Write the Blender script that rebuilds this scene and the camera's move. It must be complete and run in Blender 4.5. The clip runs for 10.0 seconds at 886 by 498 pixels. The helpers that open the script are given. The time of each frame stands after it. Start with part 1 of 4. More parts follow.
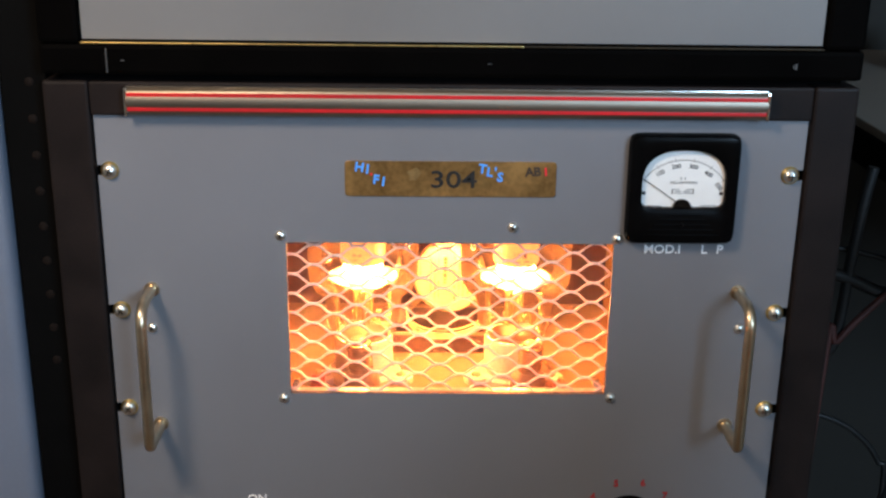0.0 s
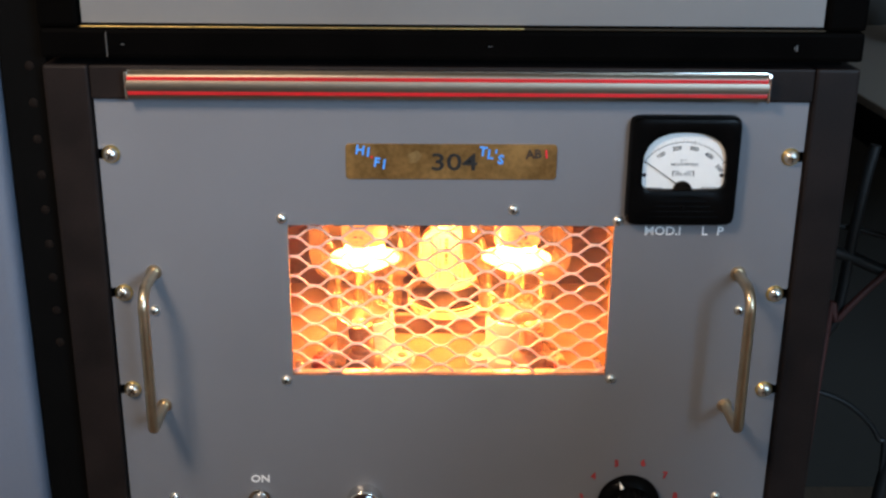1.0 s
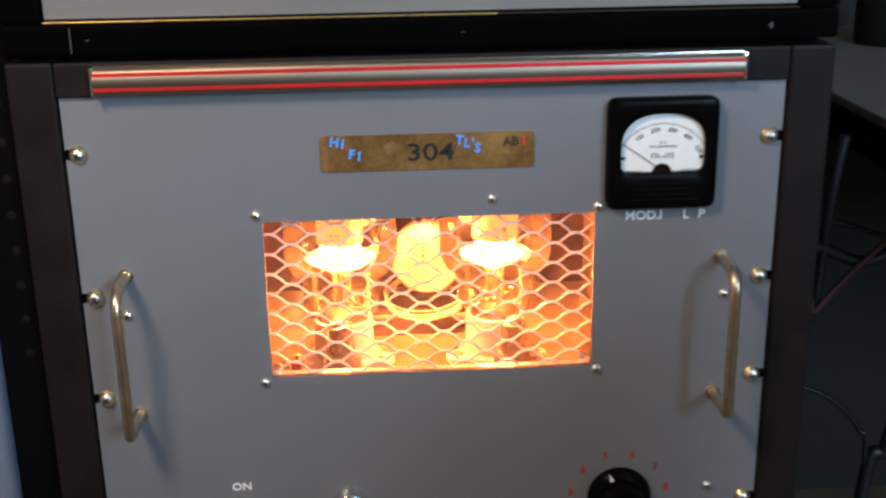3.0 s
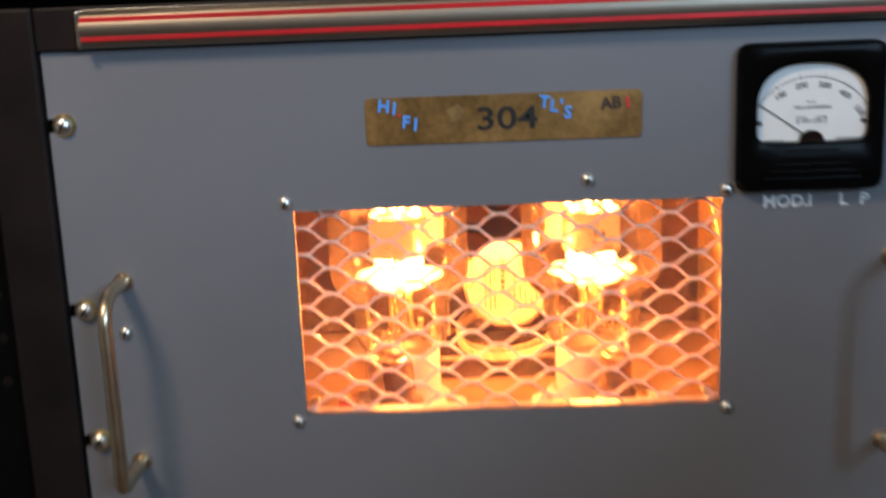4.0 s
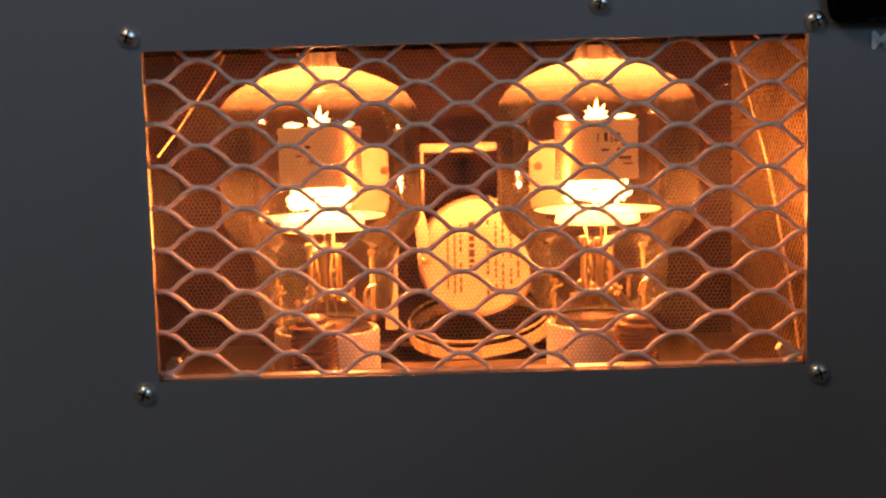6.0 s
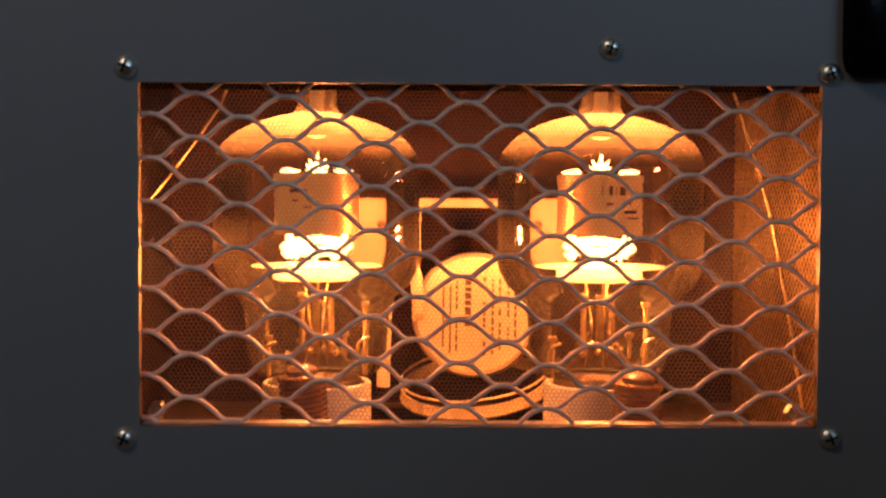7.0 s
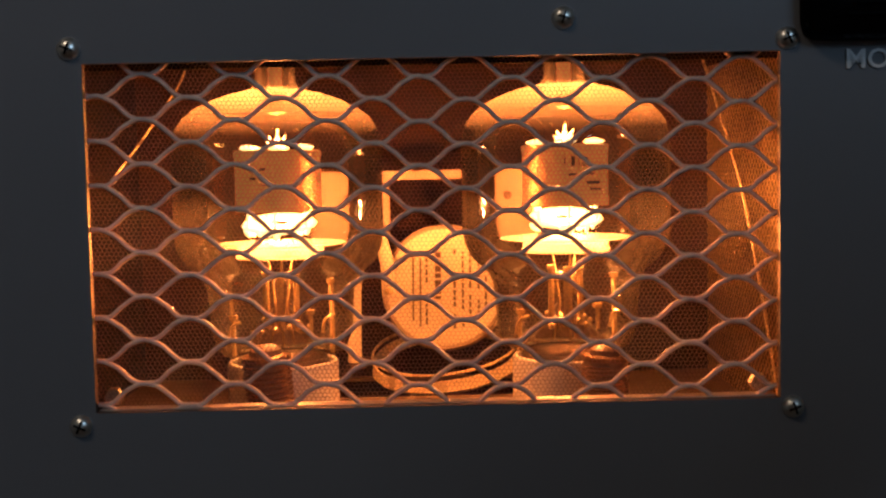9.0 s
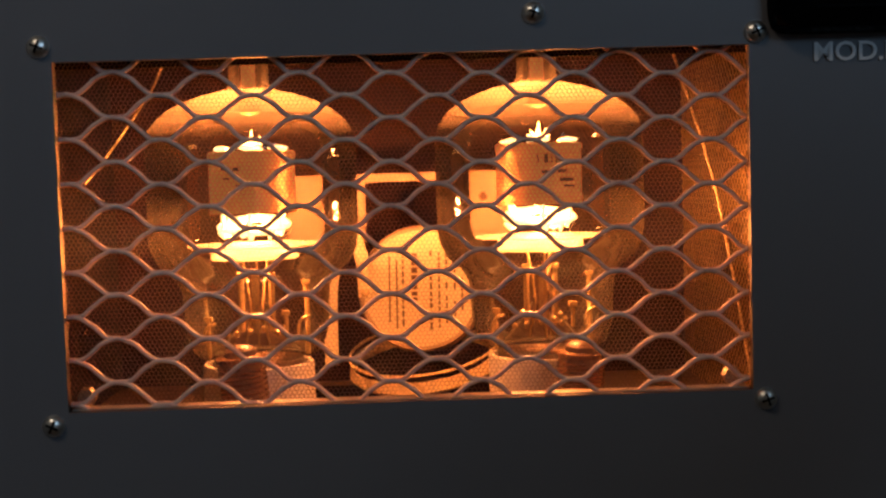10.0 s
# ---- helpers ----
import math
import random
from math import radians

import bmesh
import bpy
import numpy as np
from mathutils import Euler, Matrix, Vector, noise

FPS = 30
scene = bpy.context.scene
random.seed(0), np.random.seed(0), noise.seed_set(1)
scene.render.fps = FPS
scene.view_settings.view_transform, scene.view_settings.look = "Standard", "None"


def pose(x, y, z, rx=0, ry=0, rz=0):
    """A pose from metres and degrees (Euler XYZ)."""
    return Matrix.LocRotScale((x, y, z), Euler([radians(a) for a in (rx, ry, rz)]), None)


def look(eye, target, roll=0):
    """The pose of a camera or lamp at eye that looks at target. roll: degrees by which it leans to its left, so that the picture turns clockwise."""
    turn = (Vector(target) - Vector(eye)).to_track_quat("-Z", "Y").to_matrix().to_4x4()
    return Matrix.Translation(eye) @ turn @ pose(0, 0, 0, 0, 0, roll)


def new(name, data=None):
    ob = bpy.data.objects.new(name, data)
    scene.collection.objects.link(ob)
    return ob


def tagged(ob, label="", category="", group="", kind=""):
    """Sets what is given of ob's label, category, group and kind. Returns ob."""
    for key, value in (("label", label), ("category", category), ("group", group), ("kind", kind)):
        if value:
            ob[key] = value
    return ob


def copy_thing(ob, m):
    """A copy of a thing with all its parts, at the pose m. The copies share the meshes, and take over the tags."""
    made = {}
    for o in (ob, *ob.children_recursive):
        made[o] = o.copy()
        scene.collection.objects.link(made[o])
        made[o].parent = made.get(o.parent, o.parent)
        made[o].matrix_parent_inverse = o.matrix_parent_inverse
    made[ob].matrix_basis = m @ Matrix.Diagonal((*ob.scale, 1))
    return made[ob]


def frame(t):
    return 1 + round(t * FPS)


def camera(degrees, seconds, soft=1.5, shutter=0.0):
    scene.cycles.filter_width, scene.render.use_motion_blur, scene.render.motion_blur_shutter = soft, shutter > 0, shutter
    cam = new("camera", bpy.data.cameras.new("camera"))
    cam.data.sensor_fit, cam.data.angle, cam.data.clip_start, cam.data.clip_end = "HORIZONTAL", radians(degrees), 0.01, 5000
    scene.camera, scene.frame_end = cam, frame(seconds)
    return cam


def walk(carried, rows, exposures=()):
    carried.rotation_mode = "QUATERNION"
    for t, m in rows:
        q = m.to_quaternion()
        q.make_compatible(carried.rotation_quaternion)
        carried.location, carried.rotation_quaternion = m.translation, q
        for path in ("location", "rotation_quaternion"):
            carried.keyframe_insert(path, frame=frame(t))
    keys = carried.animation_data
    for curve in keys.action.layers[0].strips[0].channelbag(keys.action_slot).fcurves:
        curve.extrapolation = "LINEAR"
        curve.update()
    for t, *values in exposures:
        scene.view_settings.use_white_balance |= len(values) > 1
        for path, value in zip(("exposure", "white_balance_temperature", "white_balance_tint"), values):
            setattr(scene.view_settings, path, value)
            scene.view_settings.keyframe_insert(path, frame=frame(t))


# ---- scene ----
cam = camera(41.7, 10.0, 2.4, 0.7)
PATH = [
    (0, (-0.025, -0.771, 1.266), (0.022, 1.124, 0.629), 0.8),
    (0.5, (-0.029, -0.77, 1.27), (0.022, 1.118, 0.614), 0.6),
    (1, (-0.024, -0.771, 1.272), (0.019, 1.11, 0.593), 0.6),
    (1.5, (-0.029, -0.77, 1.269), (0.017, 1.107, 0.579), 0.2),
    (2, (-0.032, -0.77, 1.267), (0.047, 1.112, 0.597), 0.3),
    (2.5, (-0.031, -0.775, 1.267), (0.057, 1.108, 0.598), -0.2),
    (2.7, (-0.031, -0.776, 1.261), (0.081, 1.11, 0.606), -0.6),
    (3.8, (-0.045, -0.648, 1.171), (0.015, 1.271, 0.612), -2.1),
    (3.9, (-0.032, -0.629, 1.154), (-0.006, 1.301, 0.632), -1.9),
    (4, (-0.02, -0.61, 1.131), (-0.07, 1.337, 0.674), -2.3),
    (4.1, (-0.036, -0.588, 1.137), (-0.039, 1.359, 0.683), -2.0),
    (4.2, (-0.039, -0.568, 1.132), (0.034, 1.376, 0.669), -1.6),
    (4.5, (-0.024, -0.511, 1.088), (0.142, 1.463, 0.812), -1.3),
    (5, (-0.007, -0.441, 1.058), (-0.021, 1.538, 0.768), -1.1),
    (5.2, (-0.021, -0.427, 1.022), (0.055, 1.557, 0.783), -0.6),
    (5.5, (-0.005, -0.416, 1.002), (-0.016, 1.572, 0.781), -1.0),
    (5.7, (-0.013, -0.411, 0.994), (-0.009, 1.577, 0.772), -1.9),
    (6.8, (-0.012, -0.391, 0.968), (-0.022, 1.607, 0.868), 0.4),
    (7, (-0.016, -0.39, 0.971), (-0.001, 1.608, 0.893), 0.3),
    (7.5, (-0.01, -0.389, 0.974), (0.008, 1.608, 0.863), 0.1),
    (8, (-0.011, -0.388, 0.977), (0.066, 1.608, 0.877), -0.3),
    (8.5, (-0.005, -0.384, 0.976), (0.04, 1.612, 0.855), -0.5),
    (9, (-0.003, -0.384, 0.975), (0.021, 1.611, 0.835), -1.2),
    (9.5, (-0.004, -0.386, 0.971), (0.064, 1.608, 0.832), -0.9),
    (10, (0.0, -0.385, 0.969), (0.055, 1.611, 0.851), -1.7),
]

# ---------------------------------------------------------------- world and lights
EXPO = [(0.0, -0.03, 6480, 16), (2.7, -0.03, 6480, 16), (3.8, -0.36, 6420, 16), (4.5, -0.95, 6350, 16), (5.0, -1.23, 6300, 15), (5.5, -1.72, 6250, 15), (6.8, -2.45, 6180, 14), (7.5, -2.68, 6150, 14), (8.5, -2.86, 6150, 14), (10.0, -2.88, 6150, 14)]
walk(cam, [(t, look(eye, target, roll)) for t, eye, target, roll in PATH], EXPO)

world = bpy.data.worlds.new("world")
scene.world = world
world.use_nodes = True
wn = world.node_tree.nodes
sky = wn.new("ShaderNodeTexSky")
sky.sky_type, sky.sun_disc, sky.sun_elevation, sky.sun_rotation = "NISHITA", False, radians(35), radians(100)
wn["Background"].inputs[1].default_value = 0.1
world.node_tree.links.new(sky.outputs[0], wn["Background"].inputs[0])


def lamp(name, kind, m, energy, color, size=0.1, size_y=None):
    data = bpy.data.lights.new(name, kind)
    data.energy, data.color = energy, color
    if kind == "AREA":
        data.size = size
        if size_y:
            data.shape, data.size_y = "RECTANGLE", size_y
    else:
        data.shadow_soft_size = size
    ob = new(name, data)
    ob.matrix_world = m
    return ob


lamp("window_daylight", "AREA", look((1.33, -2.57, 1.88), (0.0, 0.0, 1.0)), 62, (0.48, 0.75, 1.0), 0.85, 0.85)
lamp("pendant_bulb_glow", "POINT", pose(-0.45, -0.62, 1.685), 27, (1.0, 0.80, 0.58), 0.11)
TUBE_X, TUBE_Y = (-0.0675, 0.0565), 0.12
for x in TUBE_X:
    lamp("filament_glow", "POINT", pose(x, TUBE_Y, 0.9508), 30.0, (1.0, 0.262, 0.054), 0.007)
    lamp("filament_glow", "POINT", pose(x, TUBE_Y, 0.990), 4.8, (1.0, 0.262, 0.054), 0.005)


# ---------------------------------------------------------------- materials
def material(name, color, rough=0.5, metal=0.0, scale=60.0, vary=0.12, bump=0.0, fine=900.0, dirt=None, emit=None, power=0.0, stretch=(1, 1, 1), coat=0.0, spec=0.5):
    """A surface with colour variation at two scales, uneven gloss and fine relief."""
    m = bpy.data.materials.new(name)
    m.use_nodes = True
    nt = m.node_tree
    p = nt.nodes["Principled BSDF"]
    co = nt.nodes.new("ShaderNodeTexCoord")
    mp = nt.nodes.new("ShaderNodeMapping")
    mp.inputs["Scale"].default_value = stretch
    nt.links.new(co.outputs["Object"], mp.inputs[0])
    big, small = nt.nodes.new("ShaderNodeTexNoise"), nt.nodes.new("ShaderNodeTexNoise")
    for n, s, d in ((big, scale, 4), (small, fine, 2)):
        n.inputs["Scale"].default_value, n.inputs["Detail"].default_value = s, d
        nt.links.new(mp.outputs[0], n.inputs["Vector"])
    add = nt.nodes.new("ShaderNodeMath")
    add.operation = "MULTIPLY_ADD"
    nt.links.new(small.outputs[0], add.inputs[0])
    add.inputs[1].default_value = 0.45
    nt.links.new(big.outputs[0], add.inputs[2])
    ramp = nt.nodes.new("ShaderNodeValToRGB")
    c0 = [c * (1 - vary) for c in color]
    c1 = [min(1, c * (1 + vary)) for c in color]
    if dirt:
        c0 = [a * 0.4 + b * 0.6 for a, b in zip(c0, dirt)]
    ramp.color_ramp.elements[0].position, ramp.color_ramp.elements[1].position = 0.45, 0.95
    ramp.color_ramp.elements[0].color, ramp.color_ramp.elements[1].color = (*c0, 1), (*c1, 1)
    nt.links.new(add.outputs[0], ramp.inputs[0])
    nt.links.new(ramp.outputs[0], p.inputs["Base Color"])
    rr = nt.nodes.new("ShaderNodeMapRange")
    rr.inputs["To Min"].default_value, rr.inputs["To Max"].default_value = max(0.02, rough * 0.8), min(1, rough * 1.2)
    nt.links.new(big.outputs[0], rr.inputs[0])
    nt.links.new(rr.outputs[0], p.inputs["Roughness"])
    p.inputs["Metallic"].default_value = metal
    p.inputs["Specular IOR Level"].default_value = spec
    p.inputs["Coat Weight"].default_value = coat
    if bump:
        b = nt.nodes.new("ShaderNodeBump")
        b.inputs["Strength"].default_value, b.inputs["Distance"].default_value = bump, 0.0006
        nt.links.new(add.outputs[0], b.inputs["Height"])
        nt.links.new(b.outputs[0], p.inputs["Normal"])
    if emit:
        p.inputs["Emission Color"].default_value, p.inputs["Emission Strength"].default_value = (*emit, 1), power
    return m


GREY = material("grey_enamel", (0.179, 0.184, 0.201), 0.42, 0, 9, 0.05, 0.10, 1500)
UPGREY = material("pale_grey_enamel", (0.170, 0.170, 0.170), 0.4, 0, 9, 0.05, 0.08, 1500)
CABINET = material("brown_black_crackle", (0.0130, 0.0092, 0.0084), 0.5, 0, 25, 0.30, 0.35, 700, dirt=(0.007, 0.006, 0.006), spec=0.12)
BLACKFR = material("black_satin_paint", (0.0018, 0.0016, 0.0015), 0.5, 0, 20, 0.3, 0.2, 500, spec=0.008)
DARK = material("black_dull", (0.0025, 0.0025, 0.0025), 0.8, 0, 30, 0.2, spec=0.04)
CHROME = material("chrome", (0.75, 0.74, 0.72), 0.13, 1, 80, 0.06, 0.03, 800)
TRIMCHROME = material("brushed_chrome", (0.30, 0.25, 0.195), 0.45, 1, 14, 0.14, 0.08, 600, stretch=(0.15, 1, 1))
REDPAINT = material("red_paint", (0.55, 0.010, 0.014), 0.34, 0, 45, 0.18, 0.1, 500, dirt=(0.30, 0.03, 0.03), stretch=(0.25, 1, 1))
NICKEL = material("nickel_screw", (0.86, 0.83, 0.76), 0.30, 1, 300, 0.12, 0.1)
DARKSTRIP = material("strip_faded_reflection", (0.030, 0.022, 0.012), 0.5, 0.3, 90, 0.4, spec=0.2)
BRASSWASH = material("yellow_plated_washer", (0.80, 0.60, 0.24), 0.3, 1, 300, 0.15)
HANDLE = material("satin_nickel_handle", (0.64, 0.52, 0.36), 0.30, 1, 90, 0.12, 0.06)
BRASS = material("tarnished_brass", (0.44, 0.25, 0.085), 0.34, 0.78, 34, 0.40, 0.15, 300, dirt=(0.17, 0.095, 0.03))
BLUEDECAL = material("blue_decal", (0.09, 0.36, 1.0), 0.45, 0, 200, 0.1)
REDDECAL = material("red_decal", (0.80, 0.03, 0.04), 0.45, 0, 200, 0.1)
FADEDINK = material("faded_brown_decal", (0.055, 0.033, 0.018), 0.5, 0, 260, 0.45)
INK = material("black_decal", (0.012, 0.011, 0.01), 0.5, 0, 200, 0.2)
WHITEINK = material("white_lettering", (0.92, 0.92, 0.92), 0.5, 0, 300, 0.05)
REDINK = material("red_lettering", (0.42, 0.035, 0.038), 0.5, 0, 300, 0.15)
BAKELITE = material("black_bakelite", (0.0025, 0.0025, 0.0026), 0.22, 0, 60, 0.2, 0.04, 900, spec=0.035)
DIAL = material("white_dial_card", (0.92, 0.92, 0.89), 0.6, 0, 120, 0.03)
CEILPAINT = material("white_ceiling_paint", (0.72, 0.70, 0.66), 0.8, 0, 5, 0.05, 0.2, 220)
CHIP = material("chipped_paint", (0.05, 0.05, 0.05), 0.6)
HOLE = material("rusty_hole", (0.007, 0.0045, 0.0035), 0.7, spec=0.1)
GREYINK = material("printed_grey", (0.035, 0.035, 0.038), 0.6)
ALU = material("bare_aluminium_edge", (0.05, 0.046, 0.040), 0.6, 0.2, 200, 0.1, 0.1)
SILL = material("bare_metal_strip", (0.50, 0.45, 0.38), 0.4, 0.4, 150, 0.35, 0.1)
GALV = material("pale_galvanised_strand", (0.94, 0.66, 0.56), 0.5, 0.1, 260, 0.22, 0.2, 1800, spec=0.5)
SCREEN = material("brown_perforated_sheet", (0.18, 0.125, 0.122), 0.5, 0.0, 120, 0.2)
CHASSIS = material("plated_chassis", (0.150, 0.118, 0.058), 0.42, 0.3, 26, 0.28, 0.12, 300, dirt=(0.16, 0.09, 0.045))
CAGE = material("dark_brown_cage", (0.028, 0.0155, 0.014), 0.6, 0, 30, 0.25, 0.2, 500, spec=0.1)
# Same cage, darkened in colour for the shaded left side.
CAGEDARK = material("cage_side_shade_colour", (0.008, 0.005, 0.005), 0.6, 0, 30, 0.25, 0.2, 500, spec=0.1)
# Lightened cage colour, for the brightly lit right side.
CAGELIT = material("tan_cage_light_colour", (0.46, 0.35, 0.16), 0.36, 0.55, 40, 0.22, 0.1, 400)
CREAM = material("cream_board", (0.32, 0.25, 0.17), 0.55, 0, 60, 0.10, 0.08, 500)
LABEL = material("cream_capacitor_label", (0.62, 0.57, 0.37), 0.5, 0, 40, 0.10, 0.05, 700)
BRASSPATCH = material("brass_highlight_patch", (0.42, 0.26, 0.10), 0.40, 0.7, 70, 0.40)
MARKINK = material("faded_brown_print", (0.42, 0.27, 0.15), 0.6)
LABELINK = material("label_printing", (0.075, 0.045, 0.025), 0.6)
CERAMIC = material("white_ceramic", (0.84, 0.80, 0.70), 0.32, 0, 50, 0.05, 0.04)
ANODE = material("hot_anode_metal", (0.50, 0.27, 0.12), 0.34, 0.6, 120, 0.22, 0.05, 900, emit=(1.0, 0.36, 0.09), power=1.7)
FILAMENT = material("glowing_filament", (0.9, 0.7, 0.4), 0.4, 0, 50, 0.05, emit=(1.0, 0.55, 0.19), power=30.0)
LEADS = material("gold_lead_wire", (0.95, 0.72, 0.36), 0.2, 0.5, 200, 0.1)
COPPERBAND = material("plated_band", (0.90, 0.74, 0.45), 0.28, 0.4, 60, 0.15, 0.05)
COIL = material("brown_coil_former", (0.20, 0.14, 0.10), 0.35, 0, 100, 0.3)
COILWIRE = material("coil_wire", (0.38, 0.25, 0.15), 0.25, 0.7, 100, 0.2)
REDCAP = material("dark_red_terminal", (0.34, 0.035, 0.02), 0.35, 0, 100, 0.2)
CABLE = material("black_rubber_cable", (0.010, 0.010, 0.010), 0.45, 0, 60, 0.2)
REDWIRE = material("brown_red_wire", (0.075, 0.022, 0.018), 0.5, 0, 60, 0.2)
BENCHTOP = material("grey_bench_top", (0.23, 0.20, 0.17), 0.5, 0, 12, 0.12, 0.1, 300)
# Grey wall behind the bench; its shade is put into this dark colour.
WALLDARK = material("grey_wall_shade", (0.029, 0.024, 0.018), 0.8, 0, 5, 0.07, 0.2, 220)
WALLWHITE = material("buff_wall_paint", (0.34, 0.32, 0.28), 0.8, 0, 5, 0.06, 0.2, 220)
FLOORMAT = material("brown_floor_boards", (0.16, 0.11, 0.075), 0.5, 0, 8, 0.25, 0.2, 120, stretch=(1, 0.15, 1))
PALEBLUE = material("pale_blue_grey_metal", (0.14, 0.165, 0.215), 0.5, 0, 8, 0.06, 0.1, 400)
SHADE = material("lamp_glass_shade", (0.9, 0.86, 0.75), 0.4, emit=(1.0, 0.74, 0.45), power=4.0)
JEWEL = material("dark_amber_jewel", (0.022, 0.008, 0.005), 0.08, 0, 60, 0.2, coat=0.6)


def clear_glass(name, tint, gloss, haze=0.0, top=1.0, span=0.01):
    """Clear thin-walled glass; haze: a smoky cream deposit on the upper dome."""
    m = bpy.data.materials.new(name)
    m.use_nodes = True
    nt = m.node_tree
    out = nt.nodes["Material Output"]
    nt.nodes.remove(nt.nodes["Principled BSDF"])
    tr, gl, fr, mx = (nt.nodes.new("ShaderNode" + k) for k in ("BsdfTransparent", "BsdfGlossy", "Fresnel", "MixShader"))
    tr.inputs[0].default_value = (*tint, 1)
    gl.inputs["Roughness"].default_value = gloss
    fr.inputs["IOR"].default_value = 1.48
    nt.links.new(fr.outputs[0], mx.inputs[0])
    nt.links.new(tr.outputs[0], mx.inputs[1])
    nt.links.new(gl.outputs[0], mx.inputs[2])
    last = mx
    if haze:
        co, sp, mr, no, mu = (nt.nodes.new("ShaderNode" + k) for k in ("TexCoord", "SeparateXYZ", "MapRange", "TexNoise", "Math"))
        nt.links.new(co.outputs["Object"], sp.inputs[0])
        nt.links.new(co.outputs["Object"], no.inputs["Vector"])
        no.inputs["Scale"].default_value = 60
        nt.links.new(sp.outputs[2], mr.inputs[0])
        mr.inputs["From Min"].default_value, mr.inputs["From Max"].default_value = top - span, top
        mr.inputs["To Max"].default_value = haze
        mu.operation = "MULTIPLY_ADD"
        nt.links.new(no.outputs[0], mu.inputs[0])
        mu.inputs[1].default_value = 0.012
        cut, both = nt.nodes.new("ShaderNodeMapRange"), nt.nodes.new("ShaderNodeMath")
        nt.links.new(sp.outputs[2], cut.inputs[0])
        cut.inputs["From Min"].default_value, cut.inputs["From Max"].default_value = 1.0085, 1.0110
        cut.inputs["To Min"].default_value, cut.inputs["To Max"].default_value = 1.0, 0.12
        both.operation = "MULTIPLY"
        nt.links.new(mr.outputs[0], both.inputs[0])
        nt.links.new(cut.outputs[0], both.inputs[1])
        nt.links.new(both.outputs[0], mu.inputs[2])
        tl, df, m2, m3 = (nt.nodes.new("ShaderNode" + k) for k in ("BsdfTranslucent", "BsdfDiffuse", "MixShader", "MixShader"))
        tl.inputs[0].default_value = df.inputs[0].default_value = (0.82, 0.70, 0.50, 1)
        m2.inputs[0].default_value = 0.4
        nt.links.new(tl.outputs[0], m2.inputs[1])
        nt.links.new(df.outputs[0], m2.inputs[2])
        nt.links.new(mu.outputs[0], m3.inputs[0])
        nt.links.new(mx.outputs[0], m3.inputs[1])
        nt.links.new(m2.outputs[0], m3.inputs[2])
        last = m3
    nt.links.new(last.outputs[0], out.inputs[0])
    return m



def mica(name, color, clear):
    """A thin sheet of mica: part of the light goes straight through, the rest is scattered to both sides."""
    m = bpy.data.materials.new(name)
    m.use_nodes = True
    nt = m.node_tree
    nt.nodes.remove(nt.nodes["Principled BSDF"])
    tr, tl, df, m1, m2, no, mr = (nt.nodes.new("ShaderNode" + k) for k in ("BsdfTransparent", "BsdfTranslucent", "BsdfDiffuse", "MixShader", "MixShader", "TexNoise", "MapRange"))
    no.inputs["Scale"].default_value = 160
    nt.links.new(no.outputs[0], mr.inputs[0])
    mr.inputs["To Min"].default_value, mr.inputs["To Max"].default_value = clear - 0.1, clear + 0.1
    tl.inputs[0].default_value = df.inputs[0].default_value = (*color, 1)
    m1.inputs[0].default_value = 0.55
    nt.links.new(tl.outputs[0], m1.inputs[1])
    nt.links.new(df.outputs[0], m1.inputs[2])
    nt.links.new(mr.outputs[0], m2.inputs[0])
    nt.links.new(m1.outputs[0], m2.inputs[1])
    nt.links.new(tr.outputs[0], m2.inputs[2])
    nt.links.new(m2.outputs[0], nt.nodes["Material Output"].inputs[0])
    return m


HOTDISC = mica("mica_disc", (0.92, 0.86, 0.72), 0.62)
ENVELOPE = clear_glass("tube_glass", (0.97, 0.95, 0.91), 0.04, 0.50, 1.003, 0.012)
PANE = clear_glass("meter_glass", (0.98, 0.98, 0.98), 0.03)


# ---------------------------------------------------------------- mesh helpers
def box(bm, x0, x1, y0, y1, z0, z1, bevel=0.0, segs=2):
    vs = bmesh.ops.create_cube(bm, size=1.0, matrix=Matrix.LocRotScale(((x0 + x1) / 2, (y0 + y1) / 2, (z0 + z1) / 2), None, (x1 - x0, y1 - y0, z1 - z0)))["verts"]
    if bevel:
        edges = list({e for v in vs for e in v.link_edges})
        bmesh.ops.bevel(bm, geom=edges, offset=bevel, segments=segs, affect="EDGES", profile=0.6)
    return bm


def slab(x0, x1, y0, y1, z0, z1, bevel=0.0, segs=2):
    return box(bmesh.new(), x0, x1, y0, y1, z0, z1, bevel, segs)


def lathe(bm, profile, segs=40, m=Matrix(), closed=False):
    """Turns (radius, height) pairs round the z axis of m."""
    rings = []
    for r, h in profile:
        if r < 1e-6:
            rings.append([bm.verts.new(m @ Vector((0, 0, h)))])
        else:
            rings.append([bm.verts.new(m @ Vector((r * math.cos(2 * math.pi * i / segs), r * math.sin(2 * math.pi * i / segs), h))) for i in range(segs)])
    pairs = list(zip(rings, rings[1:])) + ([(rings[-1], rings[0])] if closed else [])
    for a, b in pairs:
        for i in range(segs):
            j = (i + 1) % segs
            if len(a) == 1 and len(b) == 1:
                continue
            if len(a) == 1:
                bm.faces.new((a[0], b[j], b[i]))
            elif len(b) == 1:
                bm.faces.new((a[i], a[j], b[0]))
            else:
                bm.faces.new((a[i], a[j], b[j], b[i]))
    return bm


